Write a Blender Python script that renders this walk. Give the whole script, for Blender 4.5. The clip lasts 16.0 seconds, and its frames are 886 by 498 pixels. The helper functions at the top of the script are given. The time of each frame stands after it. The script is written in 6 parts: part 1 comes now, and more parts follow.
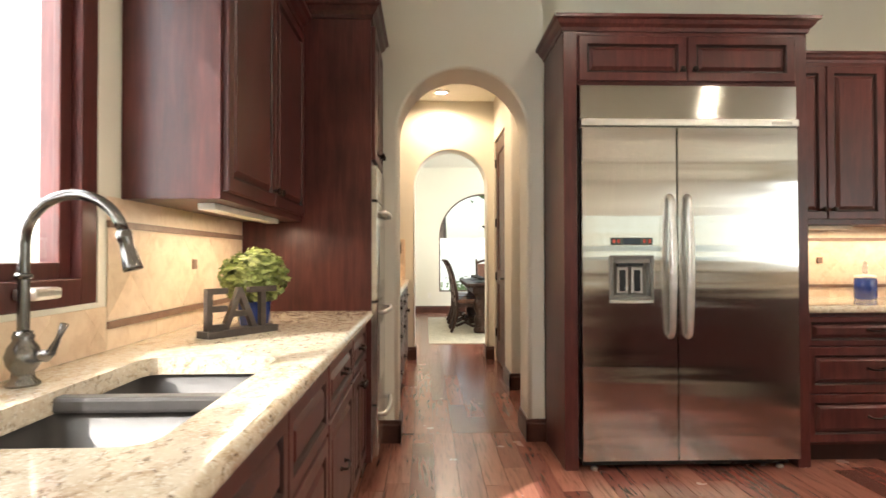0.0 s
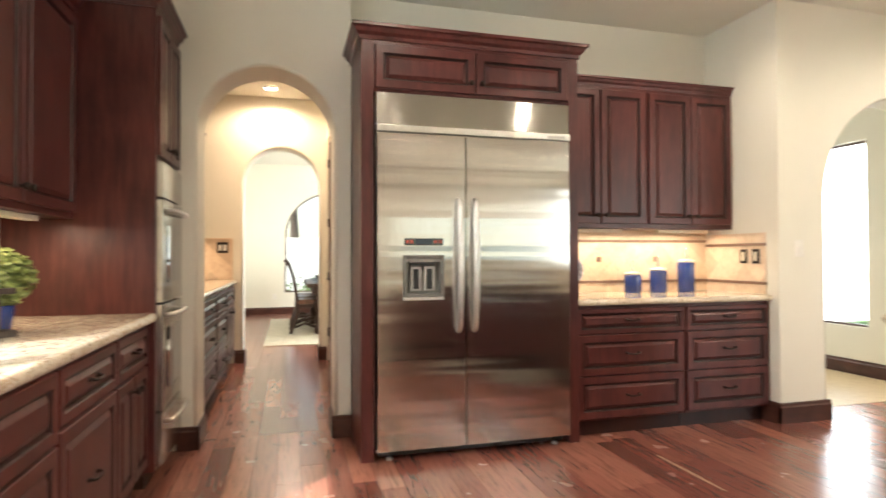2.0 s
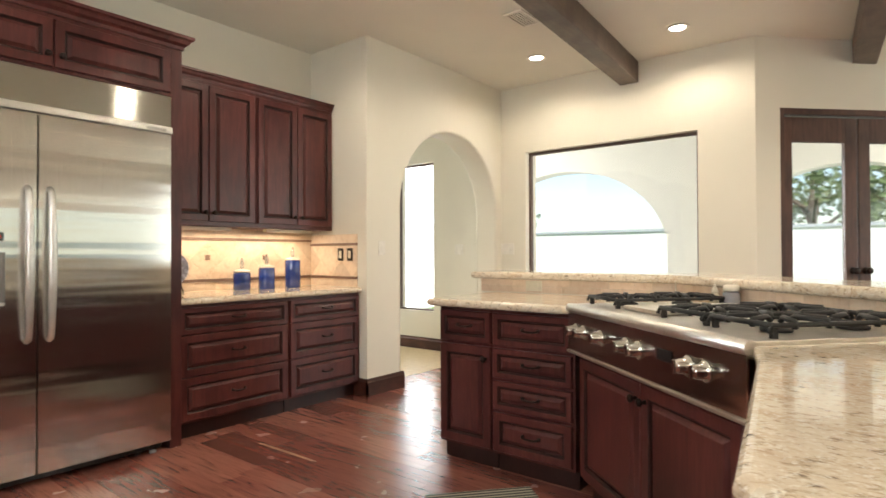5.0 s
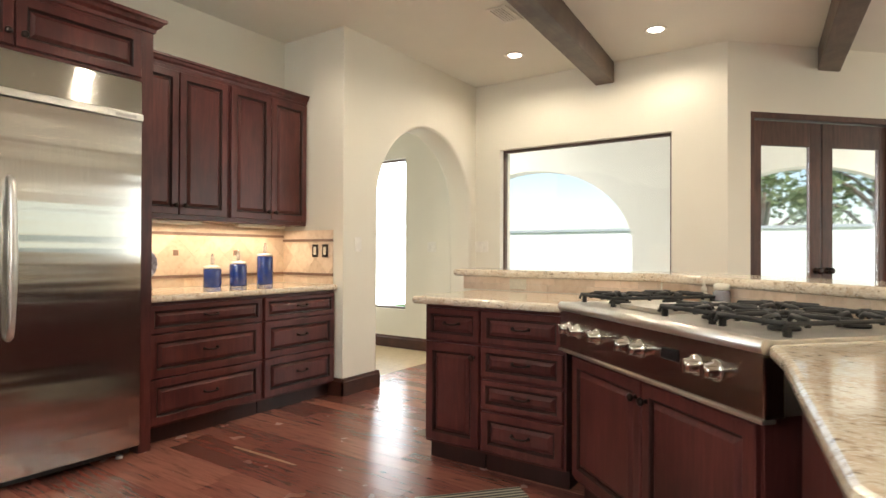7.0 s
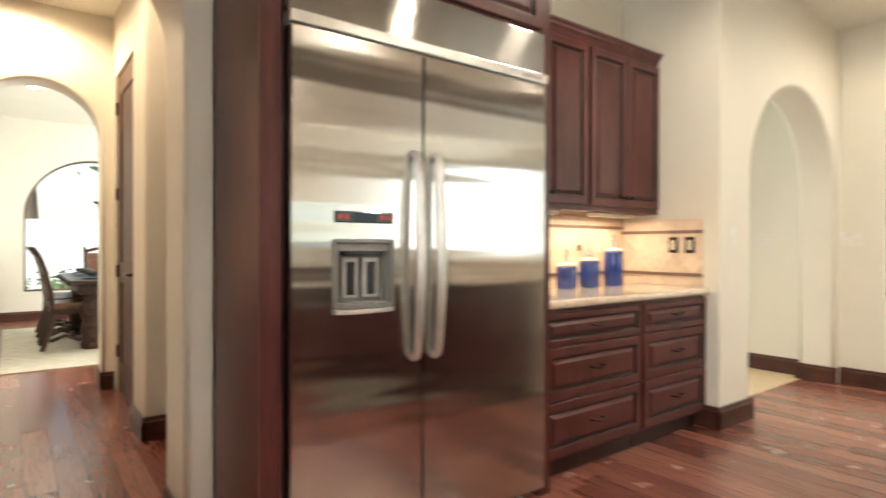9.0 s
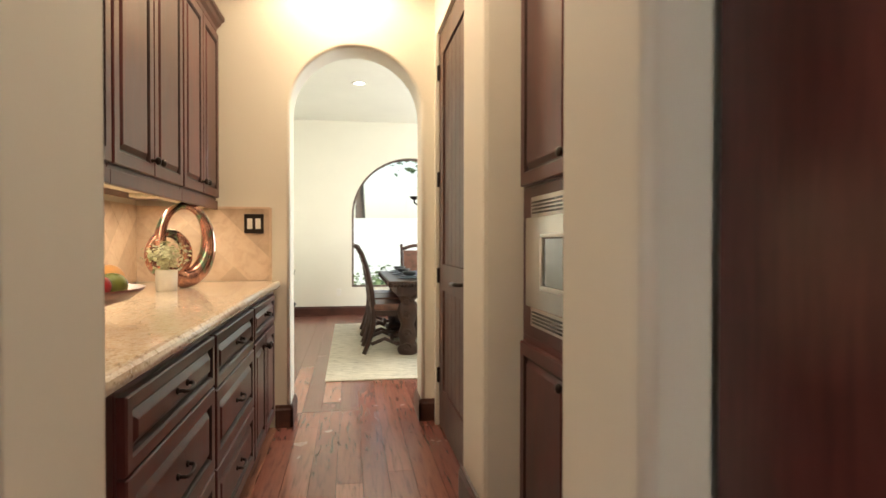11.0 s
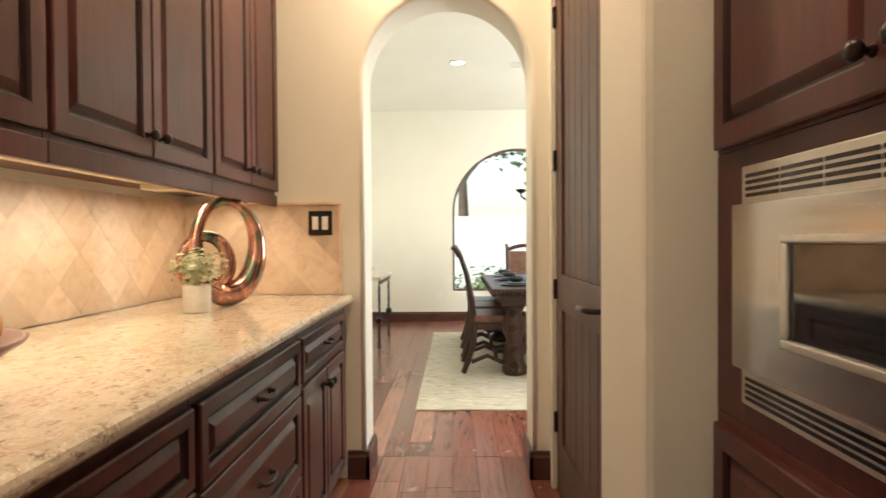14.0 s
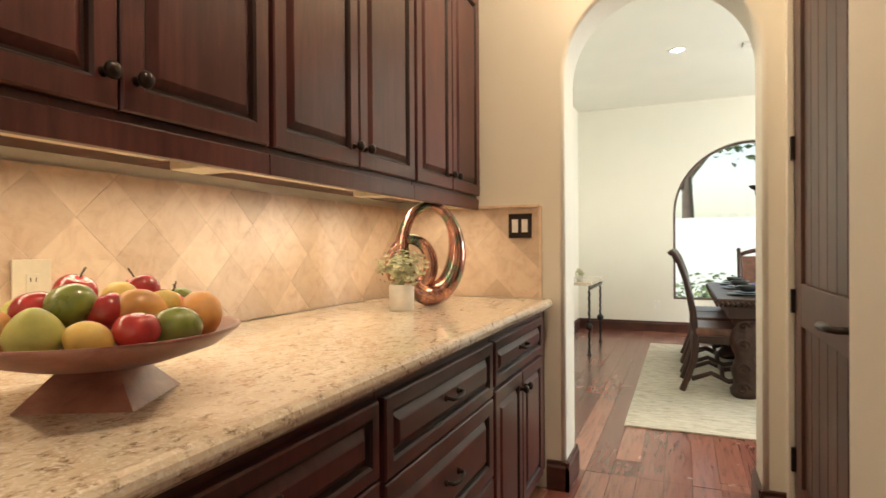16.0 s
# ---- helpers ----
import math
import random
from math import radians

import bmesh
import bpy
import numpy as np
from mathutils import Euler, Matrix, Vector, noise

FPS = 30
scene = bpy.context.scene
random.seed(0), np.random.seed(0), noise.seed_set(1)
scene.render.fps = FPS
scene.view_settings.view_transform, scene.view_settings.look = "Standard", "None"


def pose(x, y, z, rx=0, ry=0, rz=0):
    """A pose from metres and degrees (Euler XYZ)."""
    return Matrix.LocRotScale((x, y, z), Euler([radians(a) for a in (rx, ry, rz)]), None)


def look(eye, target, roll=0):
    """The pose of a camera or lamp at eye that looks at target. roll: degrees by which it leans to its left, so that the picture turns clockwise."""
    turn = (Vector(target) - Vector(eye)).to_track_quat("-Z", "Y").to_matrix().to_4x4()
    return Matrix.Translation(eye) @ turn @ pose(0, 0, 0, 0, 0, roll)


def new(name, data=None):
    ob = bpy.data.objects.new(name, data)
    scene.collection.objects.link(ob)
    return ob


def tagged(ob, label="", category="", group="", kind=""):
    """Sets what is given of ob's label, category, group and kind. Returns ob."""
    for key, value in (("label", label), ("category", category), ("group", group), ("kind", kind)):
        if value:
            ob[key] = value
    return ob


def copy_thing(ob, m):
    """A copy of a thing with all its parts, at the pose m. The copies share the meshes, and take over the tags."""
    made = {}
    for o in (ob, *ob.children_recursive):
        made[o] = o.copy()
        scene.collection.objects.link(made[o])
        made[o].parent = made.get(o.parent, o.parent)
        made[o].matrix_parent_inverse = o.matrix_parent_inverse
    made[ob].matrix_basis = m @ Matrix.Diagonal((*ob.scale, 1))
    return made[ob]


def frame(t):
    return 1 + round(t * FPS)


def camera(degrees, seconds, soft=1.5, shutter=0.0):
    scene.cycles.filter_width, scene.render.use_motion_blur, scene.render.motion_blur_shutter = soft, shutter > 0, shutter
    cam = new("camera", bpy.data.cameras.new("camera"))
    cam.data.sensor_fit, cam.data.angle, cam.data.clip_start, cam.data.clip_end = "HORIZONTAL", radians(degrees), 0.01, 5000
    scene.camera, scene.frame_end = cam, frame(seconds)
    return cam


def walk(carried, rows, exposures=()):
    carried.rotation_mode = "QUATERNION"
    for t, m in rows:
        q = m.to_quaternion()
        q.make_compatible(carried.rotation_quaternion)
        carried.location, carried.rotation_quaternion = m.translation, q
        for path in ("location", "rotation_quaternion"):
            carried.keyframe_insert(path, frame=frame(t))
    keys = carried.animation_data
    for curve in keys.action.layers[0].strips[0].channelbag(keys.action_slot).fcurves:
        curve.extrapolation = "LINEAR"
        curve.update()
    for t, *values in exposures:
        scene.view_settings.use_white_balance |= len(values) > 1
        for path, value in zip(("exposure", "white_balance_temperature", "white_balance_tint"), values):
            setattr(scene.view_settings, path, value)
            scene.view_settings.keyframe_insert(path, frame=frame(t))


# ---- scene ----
LENS = 76.0
cam = camera(LENS, 16.0, 1.5, 0.5)
# seconds, eye, (pitch, roll, yaw) in degrees
PATH = [
    (0, (0.553, 0.189, 1.162), (0.82, -0.13, -1.69)),
    (0.5, (0.651, 0.156, 1.166), (0.75, -0.18, -3.77)),
    (1, (0.752, 0.121, 1.167), (0.66, -0.18, -5.95)),
    (1.5, (0.872, 0.069, 1.157), (0.78, -0.24, -8.68)),
    (2, (0.918, 0.054, 1.160), (0.77, -0.18, -15.12)),
    (2.5, (0.921, 0.055, 1.161), (0.66, -0.00, -24.26)),
    (3, (0.929, 0.049, 1.164), (0.53, 0.04, -32.64)),
    (3.5, (0.925, 0.008, 1.155), (0.63, -0.11, -39.78)),
    (4, (0.928, -0.041, 1.154), (0.60, -0.14, -44.97)),
    (4.5, (0.940, -0.092, 1.155), (0.57, -0.21, -48.70)),
    (5, (0.957, -0.127, 1.150), (0.58, -0.22, -51.49)),
    (5.2, (0.959, -0.133, 1.150), (0.56, -0.24, -52.54)),
    (7.3, (0.898, 0.132, 1.142), (0.29, 0.26, -55.65)),
    (7.5, (0.863, 0.257, 1.140), (0.22, 0.27, -55.69)),
    (8, (0.780, 0.570, 1.132), (0.06, 0.19, -53.25)),
    (8.5, (0.744, 0.989, 1.129), (-0.16, 0.17, -45.24)),
    (9, (0.678, 1.471, 1.147), (-0.33, 0.12, -37.27)),
    (9.5, (0.688, 1.889, 1.148), (-0.21, -0.01, -28.90)),
    (10, (0.699, 2.322, 1.152), (-0.19, -0.04, -20.35)),
    (12.3, (0.889, 3.633, 1.166), (-0.99, -0.22, -4.91)),
    (12.5, (0.888, 3.700, 1.171), (-1.08, -0.32, -4.81)),
    (13, (0.877, 3.803, 1.174), (-1.08, -0.28, -4.30)),
    (13.5, (0.854, 3.850, 1.177), (-1.02, -0.31, -2.94)),
    (14, (0.875, 3.882, 1.177), (-0.89, -0.40, 1.35)),
    (14.5, (0.900, 3.906, 1.168), (-0.70, -0.40, 8.32)),
    (15, (0.928, 3.939, 1.164), (-0.51, -0.42, 14.77)),
    (15.5, (0.947, 3.952, 1.164), (-0.40, -0.40, 19.80)),
    (16, (0.938, 3.957, 1.170), (-0.31, -0.37, 22.91)),
]
walk(cam, [(t, pose(*eye, 90 + turn[0], 0, turn[2]) @ pose(0, 0, 0, 0, 0, turn[1])) for t, eye, turn in PATH],
     exposures=[(0, 0.80), (1.5, 1.02), (2.5, 0.95), (4, 0.68), (7.5, 0.58), (9.0, 0.86), (10.5, 0.72), (12.5, 0.55), (14, 0.66), (16, 0.48)])
# ---- light ----
world = bpy.data.worlds.new("sky")
scene.world = world
world.use_nodes = True
SUN_EL, SUN_AZ = 46.0, 228.0
wn = world.node_tree.nodes
sky = wn.new("ShaderNodeTexSky")
sky.sky_type, sky.sun_disc = "NISHITA", False
sky.sun_elevation, sky.sun_rotation = radians(SUN_EL), radians(SUN_AZ)
world.node_tree.links.new(sky.outputs[0], wn["Background"].inputs[0])
wn["Background"].inputs[1].default_value = 0.15


def lamp(name, kind, m, energy, colour=(1, 1, 1), **kw):
    data = bpy.data.lights.new(name, kind)
    data.energy, data.color = energy, colour
    for k, v in kw.items():
        if k == "size": data.size = v
        if k == "size_y": data.shape, data.size_y = "RECTANGLE", v
        if k == "angle": data.angle = v
        if k == "spot": data.spot_size = v
        if k == "blend": data.spot_blend = v
        if k == "radius": data.shadow_soft_size = v
        if k == "spread": data.spread = v
    ob = new(name, data)
    ob.matrix_world = m
    return ob


az = radians(SUN_AZ)
sun_way = Vector((-math.sin(az) * math.cos(radians(SUN_EL)), -math.cos(az) * math.cos(radians(SUN_EL)), -math.sin(radians(SUN_EL))))
lamp("sun", "SUN", look((0, 0, 20), Vector((0, 0, 20)) + sun_way), 5.0, (1, 0.95, 0.86), angle=radians(0.6))
COOL = (0.95, 0.99, 0.97)
WARM = (1.0, 0.80, 0.56)
# area lamps behind and beside the walk: sink window daylight, the rest added fill
# added fill for the kitchen, in an unseen south-east opening
lamp("daylight_south_east_window", "AREA", look((8.16, -3.70, 1.6), (4.0, -1.5, 2.2)), 48, COOL, size=2.6, size_y=1.9)
lamp("daylight_sink_window", "AREA", look((-0.60, 1.20, 1.9), (2, 1.5, 1.8)), 32, COOL, size=1.2, size_y=1.5)
# added lamp that brightens the dining room from its unseen east side
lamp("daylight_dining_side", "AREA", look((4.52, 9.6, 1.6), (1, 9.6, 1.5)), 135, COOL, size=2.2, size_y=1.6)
# added fill lamp for the hall, out of view behind the pier
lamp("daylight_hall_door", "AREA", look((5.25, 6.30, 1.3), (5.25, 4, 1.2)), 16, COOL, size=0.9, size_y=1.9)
# two added lamps at the unseen patio ends, to brighten the arcade
lamp("daylight_patio_end", "AREA", look((8.4, 6.55, 1.5), (8.4, 0, 1.5)), 130, COOL, size=3.4, size_y=2.6)
lamp("daylight_patio_south", "AREA", look((9.4, -2.55, 1.5), (9.4, 3, 1.5)), 85, COOL, size=1.8, size_y=2.6)

# ---- materials ----
def material(name, build):
    m = bpy.data.materials.new(name)
    m.use_nodes = True
    nt = m.node_tree
    b = nt.nodes["Principled BSDF"]
    build(nt, b)
    return m


def node(nt, kind, **inputs):
    n = nt.nodes.new("ShaderNode" + kind)
    for k, v in inputs.items():
        n.inputs[k.replace("_", " ")].default_value = v
    return n


def coords(nt, scale=(1, 1, 1), spin=(0, 0, 0)):
    g = nt.nodes.new("ShaderNodeNewGeometry")
    mp = nt.nodes.new("ShaderNodeMapping")
    mp.inputs["Scale"].default_value = scale
    mp.inputs["Rotation"].default_value = [radians(a) for a in spin]
    nt.links.new(g.outputs["Position"], mp.inputs["Vector"])
    return mp.outputs[0]


def ramp(nt, fac, *stops):
    r = nt.nodes.new("ShaderNodeValToRGB")
    e = r.color_ramp.elements
    while len(e) < len(stops):
        e.new(0.5)
    for s, (p, c) in zip(e, stops):
        s.position, s.color = p, (*c, 1)
    nt.links.new(fac, r.inputs[0])
    return r.outputs[0]


def noise_of(nt, vec, scale, detail=4, rough=0.55, distortion=0.0):
    n = node(nt, "TexNoise", Scale=scale, Detail=detail, Roughness=rough, Distortion=distortion)
    nt.links.new(vec, n.inputs["Vector"])
    return n.outputs["Fac"]


def mix(nt, a, b, fac, mode="MIX"):
    m = nt.nodes.new("ShaderNodeMix")
    m.data_type, m.blend_type = "RGBA", mode
    for sock, v in ((m.inputs[0], fac), (m.inputs[6], a), (m.inputs[7], b)):
        if isinstance(v, (int, float)): sock.default_value = v
        elif isinstance(v, tuple): sock.default_value = (*v, 1)
        else: nt.links.new(v, sock)
    return m.outputs[2]


def bump(nt, b, height, strength=0.2, distance=0.002):
    n = node(nt, "Bump", Strength=strength, Distance=distance)
    nt.links.new(height, n.inputs["Height"])
    nt.links.new(n.outputs[0], b.inputs["Normal"])


def rough_by(nt, b, fac, lo, hi):
    m = nt.nodes.new("ShaderNodeMapRange")
    m.inputs["To Min"].default_value, m.inputs["To Max"].default_value = lo, hi
    nt.links.new(fac, m.inputs["Value"])
    nt.links.new(m.outputs[0], b.inputs["Roughness"])


def rand_of(nt):
    return nt.nodes.new("ShaderNodeObjectInfo").outputs["Random"]


def wood(name, dark, mid, light, rough=0.32, grain=(14, 14, 1.2), coat=0.10):
    def build(nt, b):
        v = coords(nt, grain)
        n = noise_of(nt, v, 3.0, 6, 0.6, 0.6)
        big = noise_of(nt, coords(nt, (1, 1, 0.55)), 4.2, 5, 0.6)
        c = ramp(nt, n, (0.12, dark), (0.52, mid), (0.95, light))
        shade = ramp(nt, big, (0.32, (0.5, 0.42, 0.42)), (0.55, (0.95, 0.92, 0.92)), (0.72, (1.25, 1.15, 1.1)))
        c = mix(nt, c, shade, 0.85, "MULTIPLY")
        tone = ramp(nt, rand_of(nt), (0.0, (0.85, 0.82, 0.82)), (1.0, (1.1, 1.08, 1.05)))
        c = mix(nt, c, tone, 0.8, "MULTIPLY")
        nt.links.new(c, b.inputs["Base Color"])
        rough_by(nt, b, n, rough - 0.07, rough + 0.1)
        b.inputs["Coat Weight"].default_value, b.inputs["Coat Roughness"].default_value = coat, 0.25
        b.inputs["Specular IOR Level"].default_value = 0.38
        bump(nt, b, n, 0.12, 0.001)
    return material(name, build)


CHERRY = wood("stained_cherry", (0.044, 0.0115, 0.0110), (0.094, 0.0265, 0.0240), (0.160, 0.050, 0.044))
# darker cherry tone, for the panel grooves and the toe kicks
DARKCHERRY = wood("dark_cherry", (0.018, 0.006, 0.005), (0.030, 0.010, 0.008), (0.05, 0.015, 0.012), 0.4)
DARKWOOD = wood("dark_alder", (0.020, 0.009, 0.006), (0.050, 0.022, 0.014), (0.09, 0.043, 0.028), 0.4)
DOORWOOD = wood("knotty_alder", (0.045, 0.020, 0.014), (0.10, 0.045, 0.030), (0.16, 0.08, 0.055), 0.45)
BASEWOOD = wood("baseboard_wood", (0.04, 0.014, 0.010), (0.08, 0.030, 0.020), (0.12, 0.048, 0.032), 0.4, (3, 3, 14))


def floor_mat(name, ramp_stops, by_object):
    def build(nt, b):
        v = coords(nt, (16, 1.3, 16))
        n = noise_of(nt, v, 3.0, 7, 0.62, 0.9)
        r = rand_of(nt) if by_object else nt.nodes.new("ShaderNodeNewGeometry").outputs["Random Per Island"]
        c = ramp(nt, r, *ramp_stops)
        g = ramp(nt, n, (0.32, (0.40, 0.36, 0.34)), (0.47, (1.0, 0.98, 0.97)), (0.72, (1.3, 1.27, 1.24)))
        nt.links.new(mix(nt, c, g, 0.75, "MULTIPLY"), b.inputs["Base Color"])
        rough_by(nt, b, noise_of(nt, coords(nt), 5.0, 3), 0.20, 0.31)
        b.inputs["Coat Weight"].default_value, b.inputs["Coat Roughness"].default_value = 0.3, 0.2
        bump(nt, b, n, 0.08, 0.0008)
    return material(name, build)


PLANKS = ((0.0, (0.135, 0.044, 0.034)), (0.3, (0.205, 0.072, 0.054)), (0.62, (0.26, 0.10, 0.073)), (0.93, (0.31, 0.13, 0.092)), (1.0, (0.36, 0.165, 0.11)))
PLANK = floor_mat("walnut_plank", PLANKS, True)
PLANK_REST = floor_mat("walnut_plank_rest", PLANKS, False)


def plaster_mat(name, colour):
    def build(nt, b):
        n = noise_of(nt, coords(nt), 1.3, 4)
        f = noise_of(nt, coords(nt), 28, 5, 0.6)
        c = ramp(nt, n, (0.3, tuple(x * 0.965 for x in colour)), (0.7, tuple(min(1, x * 1.02) for x in colour)))
        nt.links.new(c, b.inputs["Base Color"])
        b.inputs["Roughness"].default_value = 0.62
        bump(nt, b, f, 0.18, 0.003)
    return material(name, build)


PLASTER = plaster_mat("cream_plaster", (0.79, 0.755, 0.650))
CEIL = plaster_mat("ceiling_paint", (0.80, 0.78, 0.69))
STUCCO = plaster_mat("patio_stucco", (0.78, 0.75, 0.69))


def granite_build(nt, b):
    v = coords(nt, (1, 0.55, 1), (0, 0, 20))
    a = noise_of(nt, v, 62, 7, 0.7, 0.4)
    w = noise_of(nt, v, 9, 5, 0.6, 1.2)
    s = noise_of(nt, coords(nt), 120, 3, 0.6)
    c = ramp(nt, w, (0.3, (0.62, 0.50, 0.36)), (0.5, (0.74, 0.65, 0.51)), (0.72, (0.56, 0.41, 0.27)))
    speck = ramp(nt, a, (0.34, (0.16, 0.11, 0.09)), (0.42, (0.72, 0.66, 0.6)), (0.5, (1, 1, 1)))
    c = mix(nt, c, speck, 0.85, "MULTIPLY")
    pale = ramp(nt, s, (0.52, (0, 0, 0)), (0.66, (1, 1, 1)))
    c = mix(nt, c, (0.82, 0.77, 0.67), pale)
    nt.links.new(c, b.inputs["Base Color"])
    b.inputs["Roughness"].default_value = 0.12
    b.inputs["Coat Weight"].default_value = 0.3
    b.inputs["Coat Roughness"].default_value = 0.05


GRANITE = material("gold_granite", granite_build)


def stone_tile(name, lo, mid, hi):
    def build(nt, b):
        n = noise_of(nt, coords(nt), 16, 6, 0.65, 0.8)
        c = ramp(nt, n, (0.28, lo), (0.5, mid), (0.75, hi))
        t = ramp(nt, rand_of(nt), (0.0, (0.86, 0.82, 0.77)), (0.5, (1.0, 0.98, 0.95)), (1.0, (1.12, 1.1, 1.07)))
        nt.links.new(mix(nt, c, t, 0.9, "MULTIPLY"), b.inputs["Base Color"])
        b.inputs["Roughness"].default_value = 0.42
        bump(nt, b, n, 0.25, 0.002)
    return material(name, build)


TILE = stone_tile("travertine_tile", (0.62, 0.46, 0.33), (0.73, 0.58, 0.44), (0.79, 0.66, 0.52))
TRIMTILE = stone_tile("brown_tile_band", (0.16, 0.09, 0.065), (0.22, 0.13, 0.09), (0.28, 0.18, 0.13))
HALLTILE = stone_tile("hall_floor_tile", (0.60, 0.47, 0.30), (0.70, 0.57, 0.38), (0.76, 0.64, 0.46))


def plain(name, colour, rough=0.5, metal=0.0, var=0.08, scale=20, **kw):
    def build(nt, b):
        n = noise_of(nt, coords(nt), scale, 4)
        c = ramp(nt, n, (0.3, tuple(x * (1 - var) for x in colour)), (0.7, tuple(min(1, x * (1 + var)) for x in colour)))
        nt.links.new(c, b.inputs["Base Color"])
        rough_by(nt, b, n, max(0.02, rough - 0.05), rough + 0.05)
        b.inputs["Metallic"].default_value = metal
        for k, v in kw.items():
            if k == "glass": b.inputs["Transmission Weight"].default_value, b.inputs["IOR"].default_value = v, 1.45
            if k == "coat": b.inputs["Coat Weight"].default_value = v
            if k == "glow":
                b.inputs["Emission Color"].default_value = (*colour, 1)
                b.inputs["Emission Strength"].default_value = v
    return material(name, build)


def steel_build(nt, b, grain=(1, 0, 0), wave=(0.13, 0.13, 5.0)):
    """Brushed steel: the sheen spreads along `grain`, and the sheet is very slightly wavy."""
    fine = noise_of(nt, coords(nt, tuple(260 - 254 * abs(g) for g in (0, 0, 1))), 1.0, 3)
    nt.links.new(ramp(nt, fine, (0.3, (0.55, 0.535, 0.50)), (0.7, (0.63, 0.615, 0.58))), b.inputs["Base Color"])
    b.inputs["Metallic"].default_value = 1
    b.inputs["Roughness"].default_value = 0.15
    b.inputs["Anisotropic"].default_value = 1.0
    tg = nt.nodes.new("ShaderNodeCombineXYZ")
    for k in range(3):
        tg.inputs[k].default_value = grain[k]
    nt.links.new(tg.outputs[0], b.inputs["Tangent"])
    w = noise_of(nt, coords(nt, wave), 2.0, 1)
    bump(nt, b, w, 0.5, 0.0055)


STEEL = material("brushed_steel", steel_build)
STEEL_SIDE = material("brushed_steel_side", lambda nt, b: steel_build(nt, b, (0, 1, 0)))
STEEL_ANGLE = material("brushed_steel_angle", lambda nt, b: steel_build(nt, b, (-0.656, -0.755, 0)))
STEEL_GRILLE = material("brushed_steel_upright", lambda nt, b: steel_build(nt, b, (0, 0, 1), (0.6, 0.6, 0.6)))
CHROME = plain("polished_nickel", (0.70, 0.68, 0.64), 0.12, 1)
SATIN = plain("satin_steel", (0.70, 0.68, 0.64), 0.36, 1)
PEWTER = plain("dark_pewter", (0.20, 0.19, 0.18), 0.22, 1)
BRONZE = plain("oil_rubbed_bronze", (0.035, 0.026, 0.022), 0.35, 0.8)
IRON = plain("cast_iron", (0.022, 0.022, 0.022), 0.5, 0.3)
BLACK = plain("black_plastic", (0.015, 0.015, 0.016), 0.25)
GREYPLASTIC = plain("grey_plastic", (0.42, 0.40, 0.37), 0.4)
BLACKGLASS = plain("black_glass", (0.012, 0.012, 0.012), 0.05, coat=1.0)
SINKMAT = plain("dark_sink", (0.085, 0.08, 0.08), 0.42, 0.2)
WHITE = plain("white_plastic", (0.80, 0.77, 0.70), 0.35)
IVORY = plain("ivory_plastic", (0.74, 0.67, 0.52), 0.35)
COBALT = plain("cobalt_ceramic", (0.012, 0.035, 0.20), 0.08, coat=0.8)
CRYSTAL = plain("crystal_knob", (0.85, 0.85, 0.85), 0.05, glass=0.8)
SILVERLID = plain("pale_ceramic_lid", (0.72, 0.66, 0.55), 0.25)
GLASS = plain("window_glass", (1, 1, 1), 0.0, glass=1.0, var=0)
WINFRAME = plain("bronze_window_frame", (0.10, 0.06, 0.045), 0.45)
GLOW = plain("lamp_lens", (1.0, 0.93, 0.80), 0.4, glow=14.0, var=0)
GLOWUC = plain("cabinet_light_lens", (1.0, 0.83, 0.60), 0.4, glow=1.2, var=0)
DISPLAY = plain("display_panel", (0.02, 0.03, 0.05), 0.1)
RED = plain("red_lamp", (0.5, 0.05, 0.03), 0.4)
LEAFLIGHT = plain("boxwood_leaf", (0.22, 0.27, 0.08), 0.5, var=0.5, scale=60)
LEAFPALE = plain("pale_leaf", (0.45, 0.45, 0.27), 0.55, var=0.4, scale=70)
POTCLAY = plain("textured_white_pot", (0.62, 0.58, 0.50), 0.6)
GREYWOOD = wood("grey_weathered_wood", (0.05, 0.043, 0.038), (0.09, 0.078, 0.068), (0.14, 0.12, 0.105), 0.6, (3, 14, 14), 0.0)
APPLE = plain("red_fruit", (0.42, 0.035, 0.035), 0.22, var=0.35, scale=25, coat=0.4)
GREENFRUIT = plain("green_fruit", (0.20, 0.24, 0.05), 0.28, var=0.3, scale=25, coat=0.3)
PEAR = plain("yellow_green_fruit", (0.47, 0.47, 0.13), 0.35, var=0.2, scale=20)
ORANGE = plain("orange_fruit", (0.62, 0.30, 0.08), 0.4, var=0.25, scale=14)
LEMON = plain("yellow_fruit", (0.66, 0.47, 0.12), 0.4, var=0.15, scale=30)
BOWLWOOD = wood("worn_red_wood", (0.17, 0.06, 0.045), (0.34, 0.145, 0.11), (0.52, 0.29, 0.22), 0.35, (5, 5, 9), 0.5)
LEATHER = plain("brown_leather", (0.13, 0.055, 0.035), 0.38, var=0.4, scale=14)
RUNNER = plain("blue_cloth", (0.10, 0.14, 0.30), 0.85)
DARKWARE = plain("dark_stoneware", (0.035, 0.038, 0.04), 0.3)


